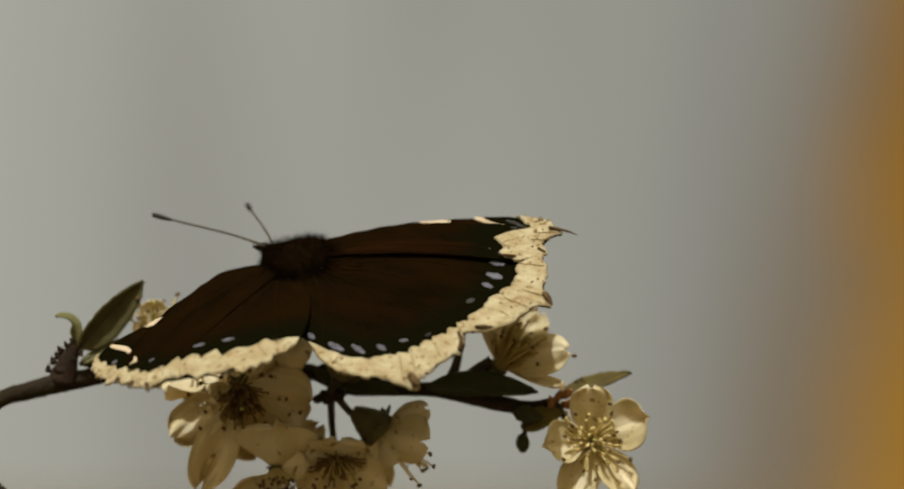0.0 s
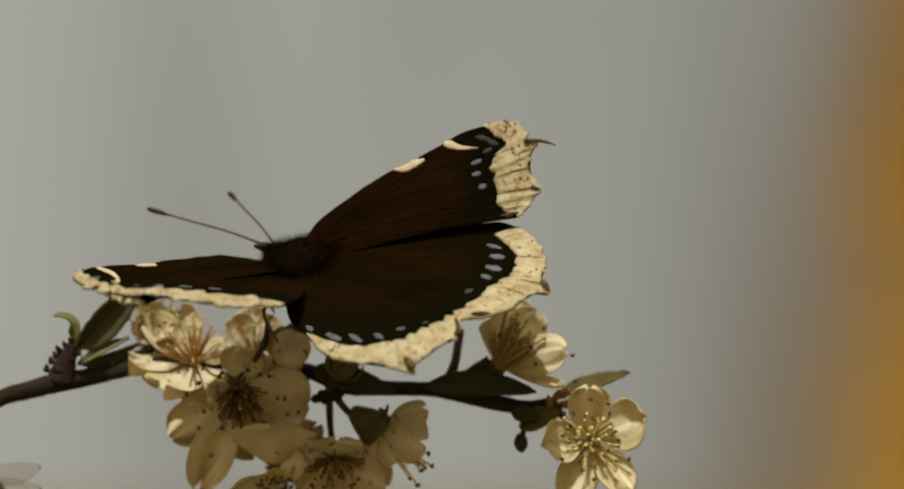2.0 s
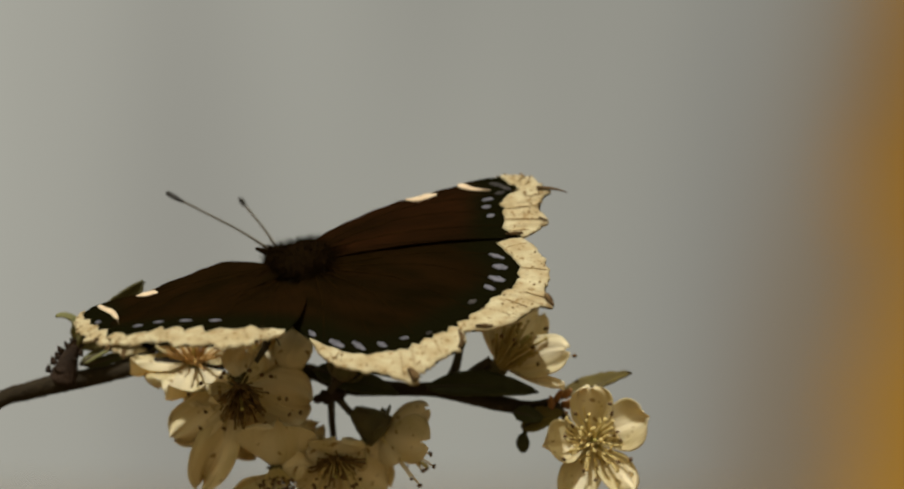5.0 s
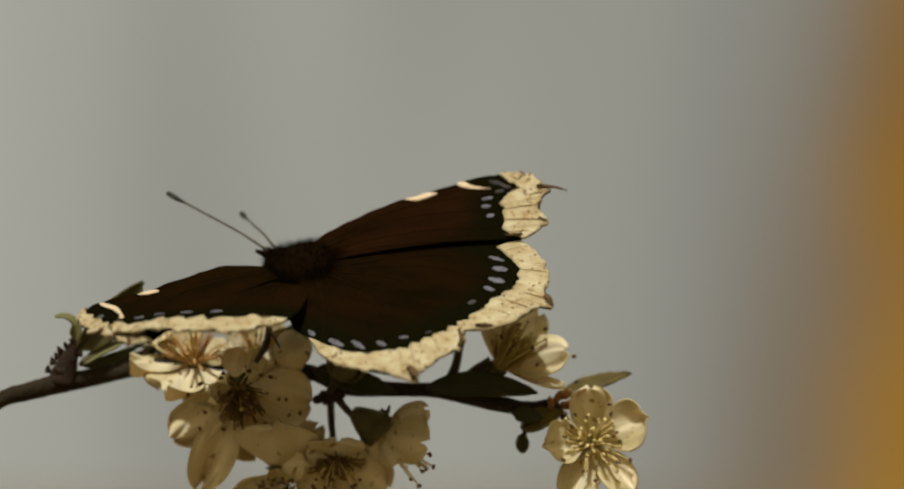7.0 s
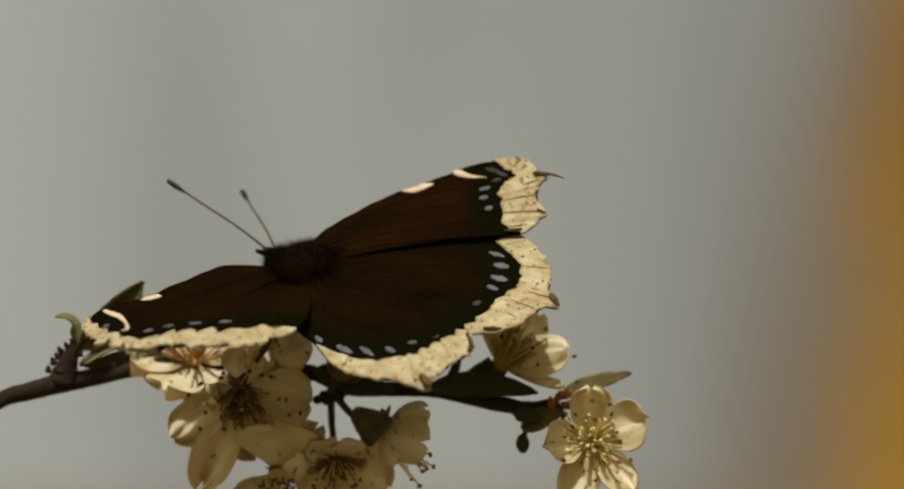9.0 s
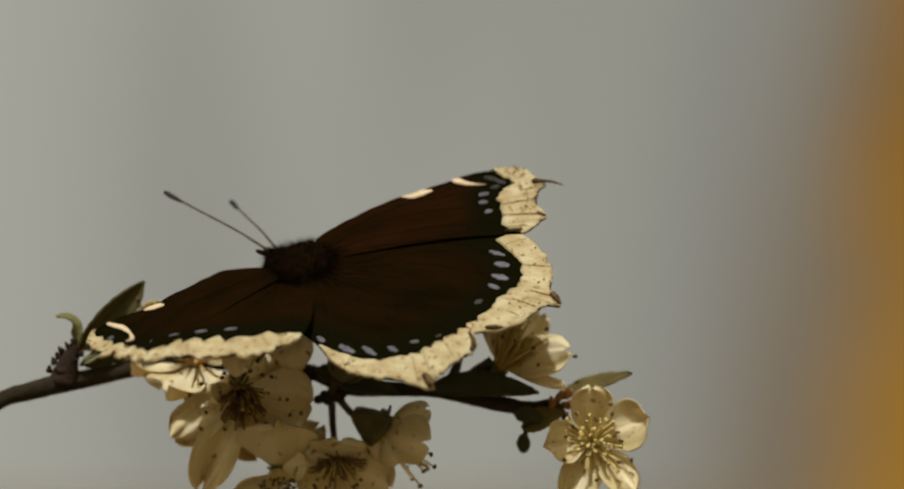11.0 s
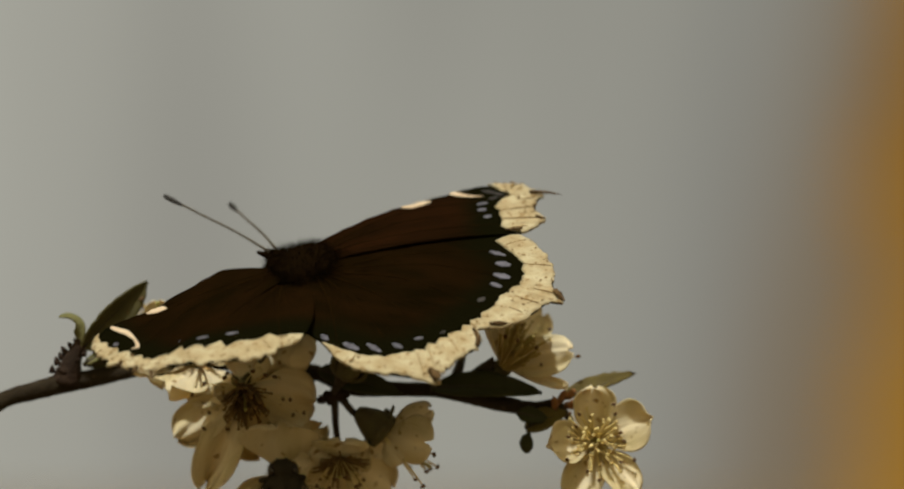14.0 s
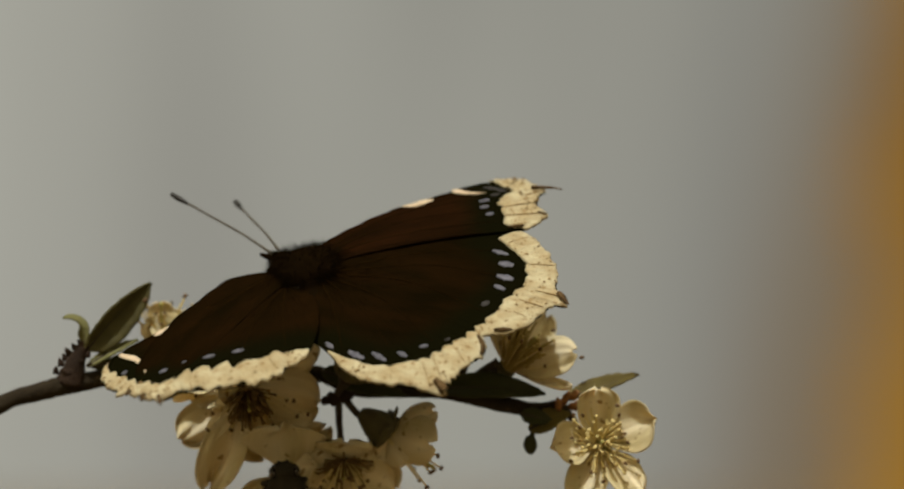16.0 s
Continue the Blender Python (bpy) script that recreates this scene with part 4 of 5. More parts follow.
def fur(bm, centre, size, count, length, seed, mat=0, turn=None):
    """Short hairs standing out from an ellipsoid."""
    rng = random.Random(seed)
    for _ in range(count):
        d = Vector((rng.gauss(0, 1), rng.gauss(0, 1), rng.gauss(0, 1))).normalized()
        p = Vector((d.x * size[0], d.y * size[1], d.z * size[2]))
        tip = p + (d + Vector((rng.uniform(-.5, .5), rng.uniform(-.9, .1), rng.uniform(-.5, .5)))) * length * rng.uniform(0.5, 1.2)
        s = d.orthogonal().normalized() * 0.000032
        q = d.cross(s)
        c = Vector(centre)
        base = [bm.verts.new(c + p + v) for v in (s, -0.5 * s + q, -0.5 * s - q)]
        t = bm.verts.new(c + tip)
        for i in range(3):
            bm.faces.new((base[i], base[(i + 1) % 3], t)).material_index = mat
        bm.faces.new(base[::-1])


def build_butterfly():
    b = thing("butterfly", "dark maroon butterfly with cream wing margins resting on blossom", "butterfly", BODY_POSES[0][1])
    bm = bmesh.new()
    blob(bm, Vector((1.1, 2.9, 1.3)) * MM, (4.2 * MM, 4.4 * MM, 1.45 * MM), 24, 16, 0.03, 1)
    fur(bm, Vector((1.1, 2.7, 1.2)) * MM, (4.3 * MM, 4.8 * MM, 1.4 * MM), 3600, 1.2 * MM, 2)
    blob(bm, Vector((-1.8, 4.4, 0.7)) * MM, (2.0 * MM, 2.6 * MM, 1.6 * MM), 16, 12, 0.03, 7)
    fur(bm, Vector((-1.8, 4.4, 0.7)) * MM, (1.9 * MM, 2.5 * MM, 1.5 * MM), 1600, 0.8 * MM, 8)
    part("thorax", bm, M_FUR, b, "furry blackish thorax")
    bm = bmesh.new()
    line = spline([Vector(q) * MM for q in ((0.6, -1.0, -0.2), (0.4, -4.5, -0.9), (0.2, -8.0, -1.5), (0, -11.0, -2.1))], 8)
    tube(bm, line, [q * MM for q in lerp_list([1.8, 1.8, 1.6, 1.2, 0.5], len(line))], 14, 0.05, 4)
    part("abdomen", bm, M_FUR, b)
    head_at = Vector((-1.4, 6.8, 0.9)) * MM
    bm = bmesh.new()
    blob(bm, head_at, (1.45 * MM, 1.4 * MM, 1.3 * MM), 16, 10, 0.05, 3)
    fur(bm, head_at, (1.4 * MM, 1.35 * MM, 1.25 * MM), 900, 0.9 * MM, 4)
    head = part("head", bm, M_FUR, b)
    for s in (-1, 1):
        bm = bmesh.new()
        blob(bm, head_at + Vector((1.1 * s, 0.2, -0.1)) * MM, (0.6 * MM, 0.7 * MM, 0.8 * MM), 14, 10)
        part("eye", bm, M_EYE, head)
        bm = bmesh.new()
        l = spline([head_at + Vector((0.5 * s, 0.9, -0.3)) * MM, head_at + Vector((0.5 * s - 0.9, 2.2, 0.0)) * MM, head_at + Vector((0.5 * s - 1.9, 2.9, 0.5)) * MM], 5)
        tube(bm, l, lerp_list([0.35 * MM, 0.45 * MM, 0.2 * MM], len(l)), 8, 0.2)
        part("palp", bm, M_FUR, head)
    feelers = []
    for s in (-1, 1):
        bm = bmesh.new()
        line = spline([Vector(q) * MM for q in ((0, 0, 0), (0, 0.25, 5), (0, 0.1, 11), (0, 0, 16))], 8)
        tube(bm, line, [q * MM for q in lerp_list([0.20, 0.15, 0.14, 0.14, 0.15], len(line))], 8)
        f = part("antenna", bm, M_ANTENNA, b, "thin grey antenna")
        bm = bmesh.new()
        tube(bm, [Vector((0, 0, z)) * MM for z in (13.4, 14.0, 14.7, 15.5, 16.1, 16.3)], [q * MM for q in (0.15, 0.25, 0.33, 0.34, 0.28, 0.12)], 9)
        part("club", bm, M_CLUB, f, "black antenna club")
        feelers.append(f)
    for s in (-1, 1):
        for k, (y, out, down) in enumerate(((3.5, 4.5, 6.5), (0.5, 5.5, 7.0))):
            bm = bmesh.new()
            l = spline([Vector(q) * MM for q in ((1.5 * s, y, -1.0), (out * s, y + 1.5 - 3 * k, -2.2), (out * s * 0.9, y + 2 - 4 * k, -down))], 6)
            tube(bm, l, lerp_list([0.32 * MM, 0.24 * MM, 0.12 * MM], len(l)), 7)
            part("leg", bm, M_ANTENNA, b)
    def spot(x, y, half_long, half_wide, turn=0.0):
        along = Vector((math.cos(radians(turn)), math.sin(radians(turn)))) * half_long
        return [(x - along.x, y - along.y), (x, y), (x + along.x, y + along.y)], (half_wide * 0.5, half_wide, half_wide * 0.5)

    fore_patch = [([(13.4, 7.35), (14.8, 7.15), (16.2, 7.5), (17.4, 7.6)], (0.15, 0.45, 0.55, 0.12)), ([(20.3, 9.0), (21.0, 8.7), (22.2, 7.9), (24.3, 7.3)], (0.25, 0.6, 0.32, 0.05))]
    fore_spot = [spot(23.7, 5.5, 0.7, 0.36, 8), spot(23.3, 4.0, 0.55, 0.38), spot(23.6, 2.2, 0.5, 0.42, 10)]
    fore_dim = [spot(25.2, 8.4, 0.9, 0.35, -25), spot(26.3, 7.5, 0.8, 0.35, -35), spot(25.4, 6.6, 0.6, 0.3, 10)]
    hind_spot = [spot(20.9, 9.9, 1.1, 0.42, -8), spot(22.4, 7.8, 1.0, 0.60), spot(23.2, 5.2, 1.15, 0.58, -6), spot(23.2, 3.1, 0.8, 0.48, -14),
                 spot(17.7, -9.9, 0.55, 0.30, 30), spot(15.6, -11.9, 0.75, 0.36, -20), spot(12.9, -13.0, 1.15, 0.42, -25), spot(10.0, -13.4, 1.2, 0.48, -18), spot(6.1, -12.5, 0.7, 0.34, -32)]
    hind_dim = [spot(22.5, -0.4, 0.6, 0.42, 60), spot(20.2, -8.0, 0.4, 0.25, 50)]
    worn_patch = [([(15.2, 6.5), (16.4, 6.9), (17.6, 7.5)], (0.5, 0.75, 0.2)), ([(22.3, 9.5), (22.7, 8.2), (23.1, 6.4), (24.4, 4.0), (25.8, 2.5), (26.6, 2.8)], (0.25, 0.5, 0.42, 0.2, 0.28, 0.12))]
    worn_hind_spot = [spot(20.7, -1.4, 0.65, 0.34, 30), spot(18.0, -3.5, 0.75, 0.36, 35), spot(15.2, -5.9, 0.75, 0.36, 35), spot(23.2, -0.5, 0.55, 0.40, 20)]
    fore_vein = [[(1, 1.4), (12, 5.6), (25, 6.3)], [(1, 1.0), (13, 3.8), (24.5, 3.0)], [(1, 0.6), (13, 1.0), (24.5, 0.2)]]
    hind_vein = [[(1, 1.0), (12, 7.5), (21.5, 10.5)], [(1, 0.6), (13, 5.0), (24.5, 5.2)], [(1, 0.2), (12, 1.2), (23, -2.0)], [(1, -0.2), (10, -3.0), (18.5, -8.8)],
                 [(0.8, -0.6), (8, -5.5), (13.5, -11.0)], [(0.5, -1.0), (4.5, -6.5), (8.0, -13.0)]]
    worn_fore_vein = [[(1, 1.4), (12, 5.0), (24, 6.0)], [(1, 1.0), (13, 3.0), (25, 2.0)]]
    worn_hind_vein = [[(1, 0.2), (11, 0.6), (20, -2.0)], [(1, -0.2), (9, -3.0), (16, -7.0)], [(0.8, -0.6), (6, -5.0), (11, -10.0)]]
    fore_scrap = [([(30.2, 6.5), (31.6, 6.2), (32.8, 5.7), (34.0, 4.9)], (0.30, 0.26, 0.20, 0.06)), ([(29.6, 0.5), (30.6, -0.1)], (0.22, 0.08)), ([(24.9, -2.2), (26.0, -2.4), (27.1, -2.3)], (0.15, 0.3, 0.12))]
    hind_scrap = [([(30.9, 3.6), (31.8, 2.8), (32.8, 1.9)], (0.35, 0.40, 0.10)), ([(21.3, -15.6), (22.2, -16.3), (23.2, -17.3)], (0.35, 0.55, 0.6)), ([(23.8, -6.7), (25.0, -8.2), (25.4, -9.8)], (0.16, 0.32, 0.25)), ([(25.4, -5.2), (26.6, -4.9), (27.6, -4.4)], (0.2, 0.35, 0.1))]
    worn_scrap = [([(30.6, 1.2), (31.6, 1.0)], (0.2, 0.08)), ([(30.9, -1.4), (32.2, -1.8)], (0.22, 0.1)), ([(30.4, -3.2), (31.6, -4.2)], (0.22, 0.1))]
    fore_text, hind_text = "maroon forewing with a cream outer margin", "maroon hindwing with lilac spots and a cream margin"
    wings = [wing("forewing", b, 1, FORE_EDGE, FORE_INNER, FORE_BORDER, 8, M_WING_FORE, fore_patch, fore_spot, fore_dim, fore_vein, fore_scrap, 1.0, -0.05, 1.0, fore_text, 11),
             wing("hindwing", b, 1, HIND_EDGE, HIND_INNER, HIND_BORDER, 17, M_WING_HIND, [], hind_spot, hind_dim, hind_vein, hind_scrap, 0.3, 0, 1.0, hind_text, 23),
             wing("forewing", b, -1, WORN_FORE_EDGE, WORN_FORE_INNER, WORN_FORE_BORDER, 7, M_WING_HIND, worn_patch, [spot(26.3, 5.6, 0.4, 0.4)], [], worn_fore_vein, worn_scrap, 0.4, 0.07, 1.7, fore_text, 11),
             wing("hindwing", b, -1, WORN_HIND_EDGE, WORN_HIND_INNER, WORN_HIND_BORDER, 8, M_WING_HIND, [], worn_hind_spot, [], worn_hind_vein, [], 0.3, 0.008, 2.5, hind_text, 23)]
    return b, wings, feelers


BODY_TURN = Matrix(((1, 0, 0), (0, 0, -1), (0, 1, 0))) @ Matrix(((0.9471, -0.2062, -0.2460), (0.3139, 0.4343, 0.8443), (-0.0672, -0.8768, 0.4761)))


def body_pose(u, v):
    return Matrix.Translation(at(u, v, 4.0)) @ BODY_TURN.to_4x4()


# seconds and the place of the body in the twig's sheet
BODY_POSES = [(t, body_pose(u, v)) for t, u, v in ((0, -19.53, -4.41), (0.5, -19.47, -4.44), (1, -19.44, -4.46), (1.5, -19.38, -4.50), (1.7, -19.34, -4.48), (1.8, -19.27, -4.45), (1.9, -19.19, -4.39), (2, -19.19, -4.39), (2.2, -19.22, -4.41), (2.5, -19.29, -4.47), (3, -19.30, -4.51), (3.5, -19.33, -4.55), (4, -19.29, -4.54), (4.4, -19.27, -4.61), (5.2, -19.23, -4.73), (6, -19.20, -4.86), (6.5, -19.17, -4.94), (7, -19.19, -4.93), (7.5, -19.21, -4.89), (8, -19.24, -4.86), (8.5, -19.23, -4.86), (9, -19.22, -4.88), (9.5, -19.23, -4.89), (10.3, -19.24, -4.91), (11, -19.25, -4.93), (11.5, -19.26, -4.95), (12, -19.29, -4.97), (12.5, -19.38, -5.01), (13, -19.43, -5.02), (13.5, -19.46, -5.04), (14, -19.52, -5.09), (14.5, -19.52, -5.12), (15, -19.55, -5.15), (15.5, -19.57, -5.18), (16, -19.60, -5.22))]

# seconds and, for each wing, its rise, sweep and twist in degrees
WING_TURNS = {
    ("fore", 1): [(0, -10.3, -19.9, -0.2), (0.5, -9.9, -20.0, 3.0), (1, -9.3, -20.3, 5.1), (1.5, -9.5, -20.1, 7.3), (1.7, -7.6, -17.7, 15.4), (1.8, -4.0, -8.8, 45.5), (1.9, 0.6, -6.7, 48.4), (2, 0.6, -6.7, 48.4), (2.2, -1.5, -4.1, 46.6), (2.5, -6.5, 1.8, 34.5), (3, -6.6, -0.9, 27.1), (3.5, -9.7, -0.0, 13.6), (4, -8.9, -4.4, 11.8), (4.4, -8.8, -4.7, 12.6), (5.2, -8.7, -5.2, 14.1), (6, -7.8, -6.3, 14.4), (6.5, -7.1, -7.0, 14.3), (7, -7.8, -5.6, 16.5), (7.5, -7.2, -5.0, 18.9), (8, -8.3, -3.6, 15.6), (8.5, -8.3, -3.9, 18.4), (9, -6.3, -4.3, 24.4), (9.5, -6.9, -3.6, 22.9), (10.3, -7.9, -2.3, 20.5), (11, -8.3, -1.6, 17.1), (11.5, -8.6, -1.3, 14.8), (12, -9.0, -2.5, 12.8), (12.5, -9.7, -0.3, 11.2), (13, -10.1, 0.5, 10.3), (13.5, -9.7, 0.7, 9.4), (14, -10.2, 1.0, 5.9), (14.5, -9.9, 1.0, 5.1), (15, -10.0, 1.1, 5.2), (15.5, -9.4, 1.3, 5.4), (16, -8.6, 1.2, 6.7)],
    ("fore", -1): [(0, 4.9, -42.0, -7.7), (0.5, 6.9, -40.6, -7.0), (1, 8.2, -39.7, -6.5), (1.5, 7.9, -39.6, -6.1), (1.7, 12.4, -38.5, -7.7), (1.8, 28.2, -33.6, -11.5), (1.9, 30.6, -33.5, -14.2), (2, 30.6, -33.5, -14.2), (2.2, 29.7, -33.6, -13.2), (2.5, 27.2, -33.9, -10.3), (3, 17.0, -35.2, -6.2), (3.5, 9.6, -34.1, -3.0), (4, 10.9, -35.3, -0.8), (4.4, 13.1, -35.3, -2.8), (5.2, 17.0, -35.5, -6.8), (6, 21.0, -35.6, -10.8), (6.5, 23.5, -35.6, -13.3), (7, 20.6, -36.7, -11.2), (7.5, 19.3, -36.8, -9.0), (8, 16.5, -38.6, -7.9), (8.5, 17.3, -36.9, -7.4), (9, 17.9, -39.3, -8.0), (9.5, 17.2, -39.7, -8.5), (10.3, 16.2, -40.3, -9.4), (11, 15.2, -40.9, -10.2), (11.5, 15.3, -41.3, -10.7), (12, 15.9, -41.8, -7.6), (12.5, 15.3, -42.6, -10.2), (13, 18.1, -41.4, -10.7), (13.5, 19.3, -41.3, -9.2), (14, 12.9, -42.7, -5.0), (14.5, 12.2, -42.3, -4.2), (15, 12.8, -42.4, -2.7), (15.5, 6.5, -43.0, -2.3), (16, 3.8, -43.2, -4.8)],
    ("hind", 1): [(0, -13.9, -38.1, 12.6), (0.5, -13.0, -39.4, 11.2), (1, -12.3, -40.1, 10.2), (1.5, -12.9, -39.7, 10.8), (1.7, -11.6, -40.0, 9.3), (1.8, -11.8, -39.2, 7.8), (1.9, -8.8, -39.5, 5.9), (2, -8.8, -39.5, 5.9), (2.2, -9.6, -39.5, 6.1), (2.5, -12.1, -39.2, 6.4), (3, -13.6, -38.8, 10.4), (3.5, -13.5, -38.2, 7.7), (4, -14.6, -38.1, 11.7), (4.4, -14.0, -38.3, 10.6), (5.2, -12.6, -38.8, 8.2), (6, -11.4, -39.0, 5.6), (6.5, -10.8, -39.1, 3.9), (7, -12.1, -38.8, 6.6), (7.5, -12.3, -38.7, 7.4), (8, -13.3, -37.0, 9.8), (8.5, -12.4, -37.9, 7.9), (9, -14.6, -35.3, 11.8), (9.5, -14.6, -35.1, 11.8), (10.3, -14.4, -34.8, 11.8), (11, -14.4, -34.5, 11.6), (11.5, -14.5, -34.2, 11.6), (12, -13.8, -34.7, 10.0), (12.5, -14.1, -33.4, 9.6), (13, -12.7, -34.3, 6.3), (13.5, -11.7, -34.6, 5.6), (14, -13.9, -32.8, 9.2), (14.5, -13.8, -33.2, 9.6), (15, -13.3, -33.4, 7.9), (15.5, -14.1, -32.8, 11.0), (16, -14.9, -32.1, 13.7)],
    ("hind", -1): [(0, 5.1, -35.2, -3.8), (0.5, 6.6, -34.2, -6.2), (1, 7.6, -33.6, -7.8), (1.5, 7.0, -33.2, -8.2), (1.7, 12.1, -32.1, -9.2), (1.8, 28.2, -27.7, -21.7), (1.9, 30.3, -25.9, -20.5), (2, 30.3, -25.9, -20.5), (2.2, 29.5, -25.9, -20.9), (2.5, 26.8, -25.8, -21.7), (3, 15.6, -27.5, -11.1), (3.5, 8.4, -27.0, -7.8), (4, 12.1, -29.0, -5.6), (4.4, 14.1, -28.6, -6.9), (5.2, 18.4, -27.9, -10.2), (6, 22.9, -27.3, -14.3), (6.5, 25.7, -26.8, -16.7), (7, 21.3, -28.4, -17.1), (7.5, 19.6, -29.1, -15.4), (8, 16.5, -29.6, -10.1), (8.5, 18.3, -30.3, -14.7), (9, 18.4, -33.0, -12.0), (9.5, 17.8, -33.6, -11.1), (10.3, 16.6, -34.6, -9.7), (11, 15.6, -35.4, -8.6), (11.5, 16.1, -36.0, -7.8), (12, 16.1, -35.4, -11.9), (12.5, 15.7, -36.2, -11.6), (13, 19.0, -34.9, -13.9), (13.5, 21.7, -34.6, -13.2), (14, 12.5, -35.8, -9.3), (14.5, 13.1, -35.4, -7.2), (15, 13.6, -35.6, -8.4), (15.5, 6.7, -35.5, -3.4), (16, 4.3, -36.3, -0.9)],
}
# seconds and the two antenna tips in the twig's sheet
ANTENNA_TIPS = [(0, -38.36, 3.79, -26.68, 5.17), (1.5, -38.47, 4.09, -26.86, 5.62), (1.8, -38.55, 4.45, -28.22, 6.51), (2, -38.58, 4.50, -28.70, 6.63), (2.5, -38.36, 3.87, -28.48, 6.44), (2.7, -39.05, 1.09, -28.43, 6.49), (3, -39.43, -1.08, -28.36, 6.41), (3.1, -39.01, 1.92, -28.39, 6.58), (3.5, -38.80, 4.83, -28.40, 7.04), (4, -36.98, 6.99, -27.54, 7.27), (6.5, -36.42, 6.32, -27.58, 3.37), (7, -36.46, 6.62, -27.39, 4.12), (8, -36.65, 6.91, -28.18, 4.87), (9, -36.35, 8.18, -27.28, 6.97), (11.5, -36.94, 6.50, -29.15, 5.43), (12.5, -36.79, 7.06, -29.45, 5.99), (13.5, -37.31, 6.28, -29.37, 5.28), (16, -36.94, 6.62, -29.15, 5.77)]


def wing_pose(kind, side, rise, sweep, twist):
    root = FORE_ROOT if kind == "fore" else HIND_ROOT
    root = Vector((root.x * side, root.y, root.z))
    return Matrix.Translation(root) @ Matrix.Rotation(radians(-rise * side), 4, "Y") @ Matrix.Rotation(radians(sweep * side), 4, "Z") @ Matrix.Rotation(radians(twist), 4, "X")


def antenna_pose(t, tip, side):
    """Points an antenna of 16 mm at a tip in the sheet; it leans away from the camera as far as its length asks."""
    times = [q[0] for q in BODY_POSES]
    i = max(k for k, q in enumerate(times) if q <= t)
    j = min(i + 1, len(times) - 1)
    f = (t - times[i]) / (times[j] - times[i]) if j > i else 0
    place = BODY_POSES[i][1].translation.lerp(BODY_POSES[j][1].translation, f)
    body = Matrix.Translation(place) @ BODY_TURN.to_4x4()
    base = body @ (Vector((-1.9 + 0.5 * side, 7.4, 2.1)) * MM)
    du, dv = tip[0] * MM - base.x, tip[1] * MM + EYE_HEIGHT - base.z
    away = math.sqrt(max(0.0005 ** 2, (16 * MM) ** 2 - du * du - dv * dv))
    return body.inverted() @ aim(base, (du, away, dv))


# ---------------------------------------------------------------- bees
BEE = MM * 1.2


def build_bee(label, m, dusky):
    b = thing("bee", label, "bee", m, "bees")
    bm = bmesh.new()
    blob(bm, (0, 0, 0), (2.3 * BEE, 2.3 * BEE, 2.0 * BEE), 14, 10, 0.1, 1)
    fur(bm, (0, 0, 0), (2.2 * BEE, 2.2 * BEE, 1.8 * BEE), 2600, 0.6 * BEE, 5)
    part("thorax", bm, M_BEE_DARK if dusky else M_BEE, b)
    bm = bmesh.new()
    blob(bm, (0, 2.3 * BEE, -0.3 * BEE), (1.5 * BEE, 1.1 * BEE, 1.4 * BEE), 14, 10, 0.08, 2)
    fur(bm, (0, 2.3 * BEE, -0.3 * BEE), (1.4 * BEE, 1.0 * BEE, 1.3 * BEE), 1300, 0.4 * BEE, 6)
    head = part("head", bm, M_BEE_DARK, b)
    for s in (-1, 1):
        bm = bmesh.new()
        blob(bm, (1.15 * s * BEE, 2.3 * BEE, -0.2 * BEE), (0.5 * BEE, 0.75 * BEE, 1.1 * BEE), 12, 8)
        part("eye", bm, M_EYE, head)
        bm = bmesh.new()
        l = spline([Vector(q) * BEE for q in ((0.3 * s, 2.9, 0.2), (0.4 * s, 3.3, -0.3), (0.5 * s, 3.3, -1.0))], 5)
        tube(bm, l, [0.12 * BEE] * len(l), 6)
        part("antenna", bm, M_CLUB, head)
    for k in range(6):
        bm = bmesh.new()
        y = -2.2 - 1.15 * k
        r = (1.7, 2.1, 2.2, 2.0, 1.6, 0.9)[k]
        tube(bm, [Vector((0, (y + q) * BEE, -0.12 * k * BEE)) for q in (0.7, 0.5, 0, -0.5, -0.7)], [r * q * BEE for q in (0.8, 0.98, 1.02, 0.95, 0.8)], 14)
        fur(bm, Vector((0, y, -0.12 * k)) * BEE, (r * 0.97 * BEE, 0.55 * BEE, r * 0.97 * BEE), 420, 0.38 * BEE, 20 + k)
        part("abdomen_ring", bm, M_BEE_DARK if k % 2 or dusky else M_BEE_BAND, b)
    for s in (-1, 1):
        for k, (length, width, back) in enumerate(((8.5, 2.9, 35), (6.0, 2.2, 55))):
            bm = bmesh.new()
            leaf_mesh(bm, length * BEE, width * BEE, 0.05, 0.03)
            pm = Matrix.Translation((1.2 * s * BEE, (0.4 - 0.9 * k) * BEE, 1.3 * BEE)) @ Matrix.Rotation(radians(-s * (90 + back - 8)), 4, "Z") @ Matrix.Rotation(radians(-90), 4, "X") @ Matrix.Rotation(radians(s * 4), 4, "Y")
            part("wing", bm, M_BEE_WING, b, "clear veined wing", pm)
        for k in range(3):
            bm = bmesh.new()
            y = 1.2 - 1.3 * k
            l = spline([Vector(q) * BEE for q in ((1.2 * s, y, -1.2), (2.2 * s, y - 0.3 - 0.6 * k, -2.2), (2.0 * s, y - 0.9 - 1.2 * k, -4.2))], 5)
            tube(bm, l, lerp_list([0.25 * BEE, 0.35 * BEE, 0.15 * BEE], len(l)), 7)
            part("leg", bm, M_BEE_DARK, b)
    return b


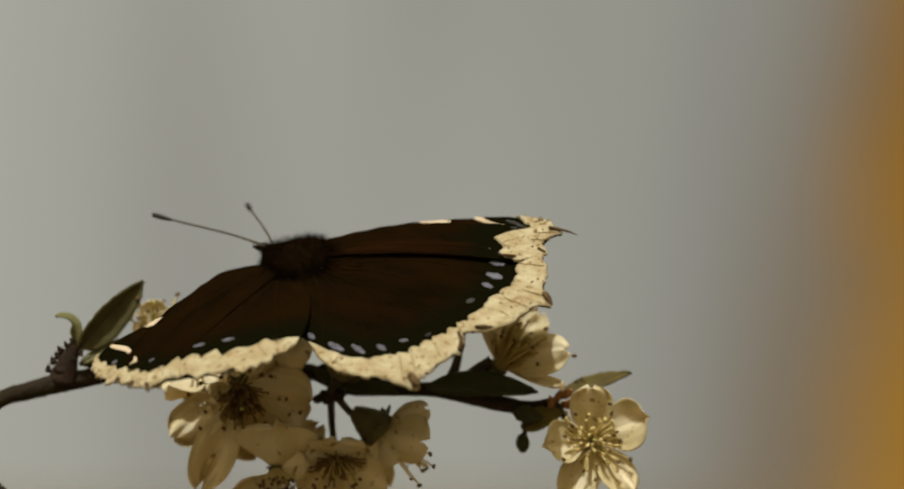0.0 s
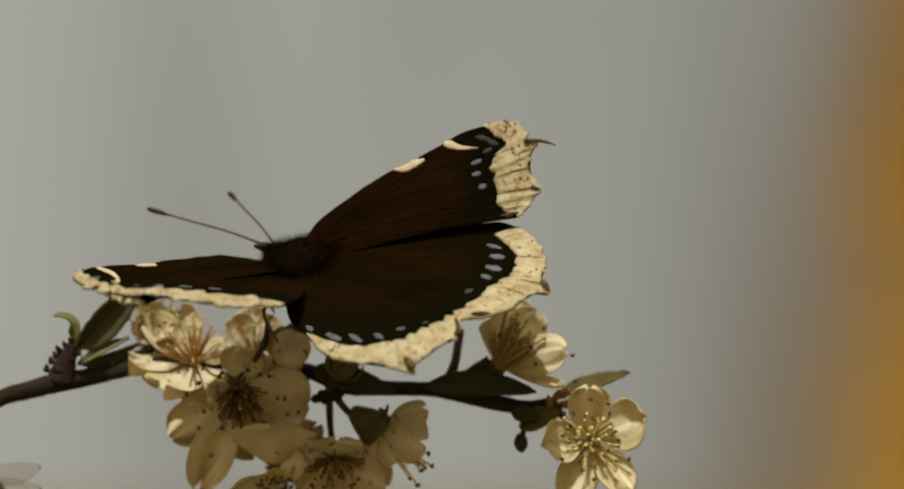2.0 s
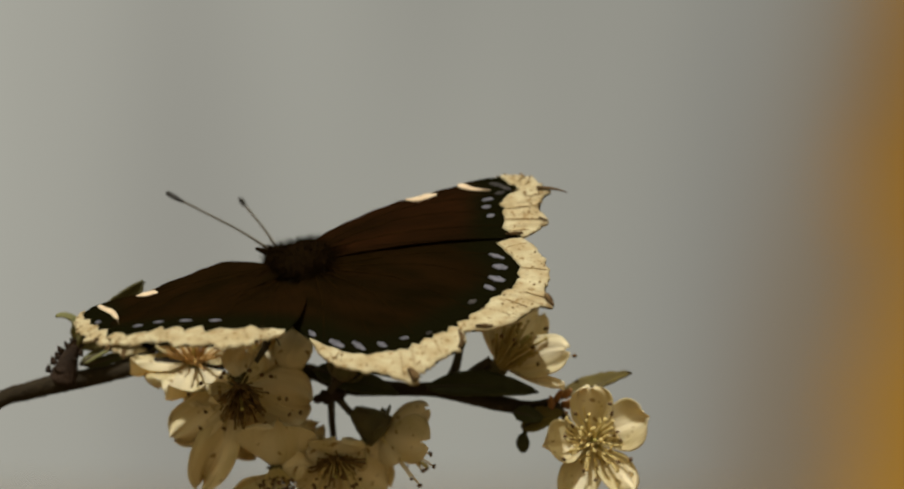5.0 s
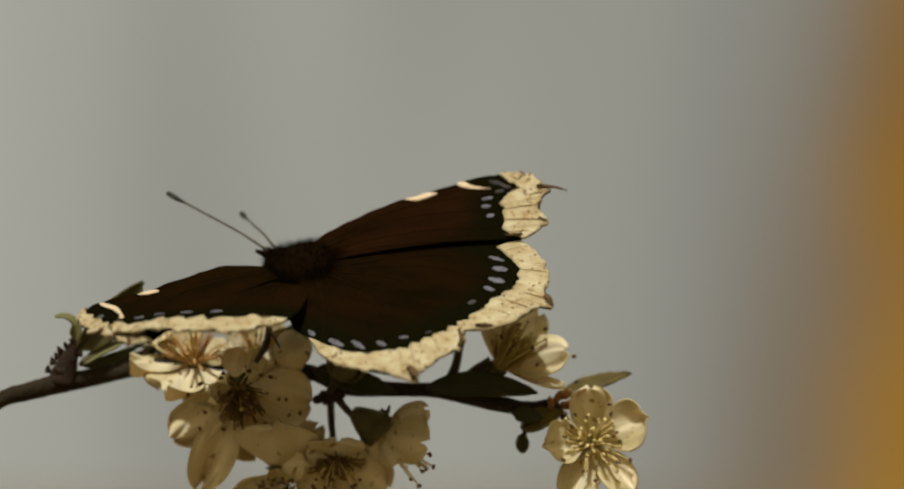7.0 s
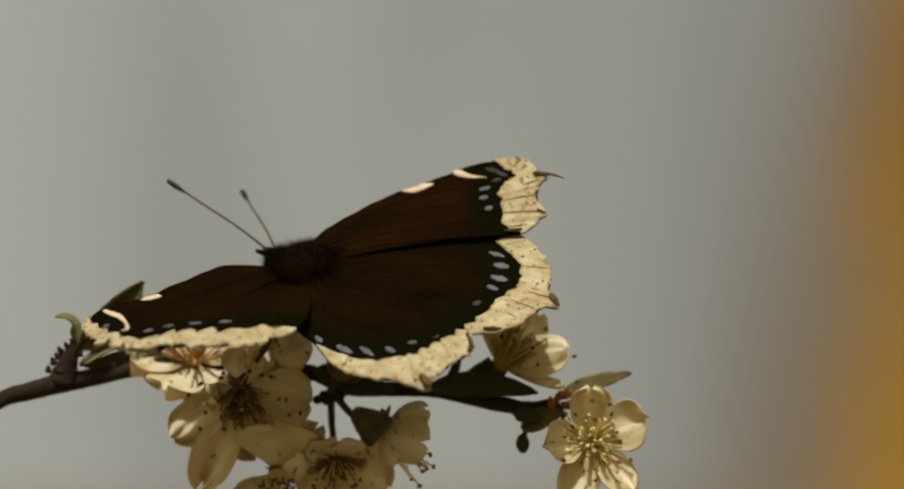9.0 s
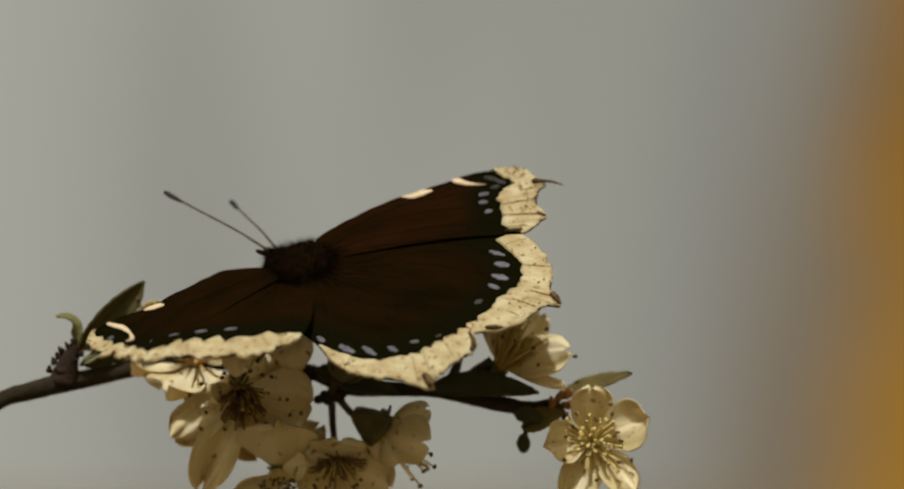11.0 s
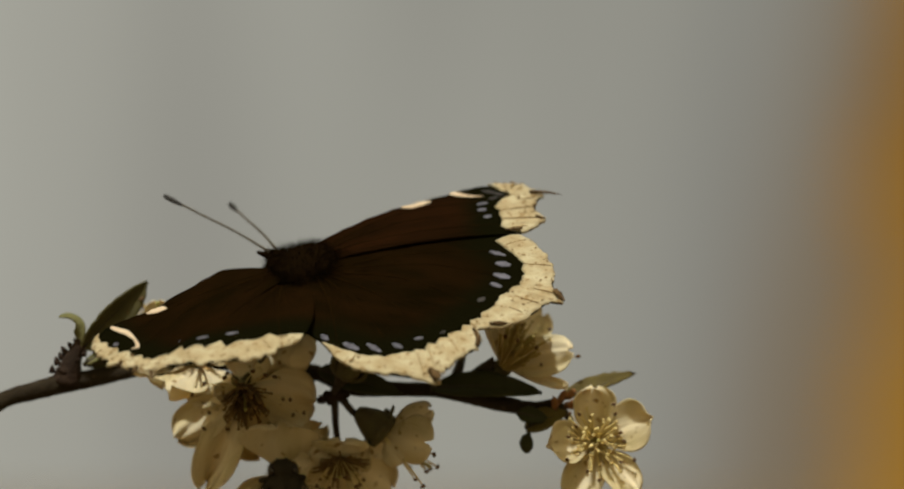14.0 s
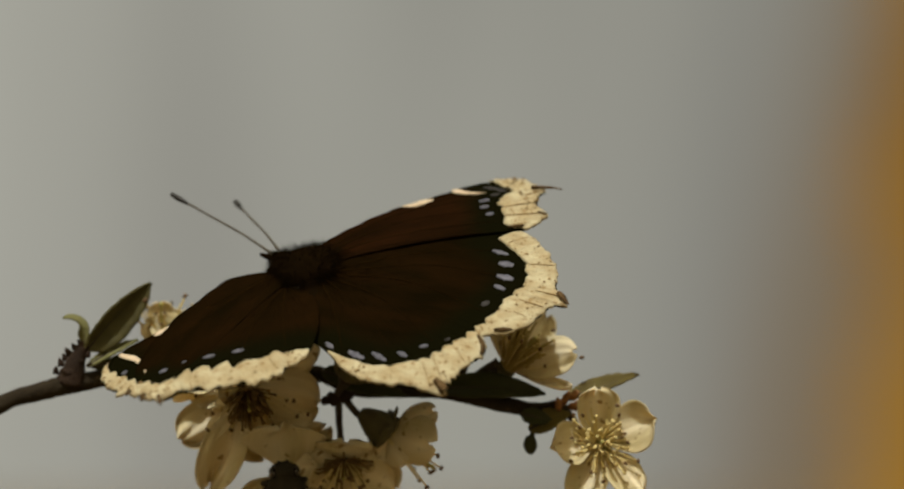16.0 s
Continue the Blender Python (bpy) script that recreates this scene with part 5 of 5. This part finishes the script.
def bee_pose(u, v, w, forward, up):
    f = dirw(*forward)
    z = dirw(*up)
    z = (z - f * z.dot(f)).normalized()
    return Matrix.Translation(at(u, v, w)) @ Matrix((f.cross(z), f, z)).transposed().to_4x4()


BEE_FLIGHT = [(0, bee_pose(-59.0, -34.2, 2, (0.2, 1, 0.1), (0.2, -0.2, 1))), (0.1, bee_pose(-57.1, -33.8, 2, (0.2, 1, 0.1), (0.2, -0.2, 1))), (0.3, bee_pose(-56.3, -30.4, 2, (0.2, 1, 0.1), (0.2, -0.2, 1))), (0.5, bee_pose(-55.0, -29.9, 2, (0.1, 1, 0.1), (0.2, -0.2, 1))), (0.7, bee_pose(-54.7, -28.6, 2, (-0.2, 1, 0.1), (0.2, -0.2, 1))), (0.9, bee_pose(-56.5, -30.4, 2, (-0.7, 0.7, 0.1), (0.5, 0.6, 0.6))), (1.1, bee_pose(-57.5, -30.7, 2, (-0.8, 0.5, 0.1), (0.5, 0.7, 0.5))), (1.3, bee_pose(-59.5, -32.0, 2, (-0.8, 0.5, 0.1), (0.5, 0.7, 0.5))), (2.5, bee_pose(-59.5, -32.0, 2, (-0.8, 0.5, 0.1), (0.5, 0.7, 0.5))), (2.8, bee_pose(-57.8, -30.5, 2, (-0.6, 0.7, 0.1), (0.5, 0.6, 0.6))), (3, bee_pose(-56.9, -28.0, 2, (-0.5, 0.8, 0.1), (0.5, 0.6, 0.6))), (3.2, bee_pose(-59.9, -27.3, 2, (-1, 0.05, 0.1), (0.1, 0.8, 0.6))), (3.35, bee_pose(-69.2, -23.2, 2, (-1, 0.3, 0), (0.2, 0.8, 0.6))), (3.6, bee_pose(-88.3, -15.8, 2, (-1, 0.3, 0), (0.2, 0.8, 0.6))), (16, bee_pose(-88.3, -15.8, 2, (-1, 0.3, 0), (0.2, 0.8, 0.6)))]
BEE_CLIMB = [(0, bee_pose(-20.8, -40.0, 3.5, (0, 1, 0.15), (0.1, -0.2, 1))), (11.3, bee_pose(-20.8, -40.0, 3.5, (0.0611155, 1, 0.15), (0.1, -0.2, 1))), (11.9, bee_pose(-21.1, -34.1, 3.5, (-0.0909667, 1, 0.15), (0.1, -0.2, 1))), (12.3, bee_pose(-21.5, -32.1, 3.5, (-0.0716737, 1, 0.15), (0.1, -0.2, 1))), (12.6, bee_pose(-21.7, -31.2, 3.5, (0.0100717, 1, 0.15), (0.1, -0.2, 1))), (13.2, bee_pose(-21.5, -31.4, 3.5, (0.0946013, 1, 0.15), (0.1, -0.2, 1))), (13.8, bee_pose(-21.8, -31.2, 3.5, (-0.0530589, 1, 0.15), (0.1, -0.2, 1))), (14.6, bee_pose(-21.6, -31.5, 3.5, (-0.0181289, 1, 0.15), (0.1, -0.2, 1))), (15.3, bee_pose(-21.7, -31.2, 3.5, (0.0940429, 1, 0.15), (0.1, -0.2, 1))), (16, bee_pose(-22.0, -31.4, 3.5, (-0.0768255, 1, 0.15), (0.1, -0.2, 1)))]

# ---------------------------------------------------------------- the place
build_setting()
build_grove()
build_twig()
build_blossoms()
BUTTERFLY, WINGS, FEELERS = build_butterfly()
BEE_A = build_bee("brown furry honeybee at the edge of the blossom", BEE_FLIGHT[0][1], False)
BEE_B = build_bee("dusky bee working in the shaded blossom", BEE_CLIMB[0][1], True)


def motions():
    walk(BUTTERFLY, BODY_POSES)
    for ob, (kind, side) in zip(WINGS, (("fore", 1), ("hind", 1), ("fore", -1), ("hind", -1))):
        rows = WING_TURNS[kind, side]
        walk(ob, [(t, wing_pose(kind, side, *q)) for t, *q in rows])
    for ob, i, side in zip(FEELERS, (1, 3), (-1, 1)):
        walk(ob, [(row[0], antenna_pose(row[0], row[i:i + 2], side)) for row in ANTENNA_TIPS])
    walk(BEE_A, BEE_FLIGHT)
    walk(BEE_B, BEE_CLIMB)


motions()
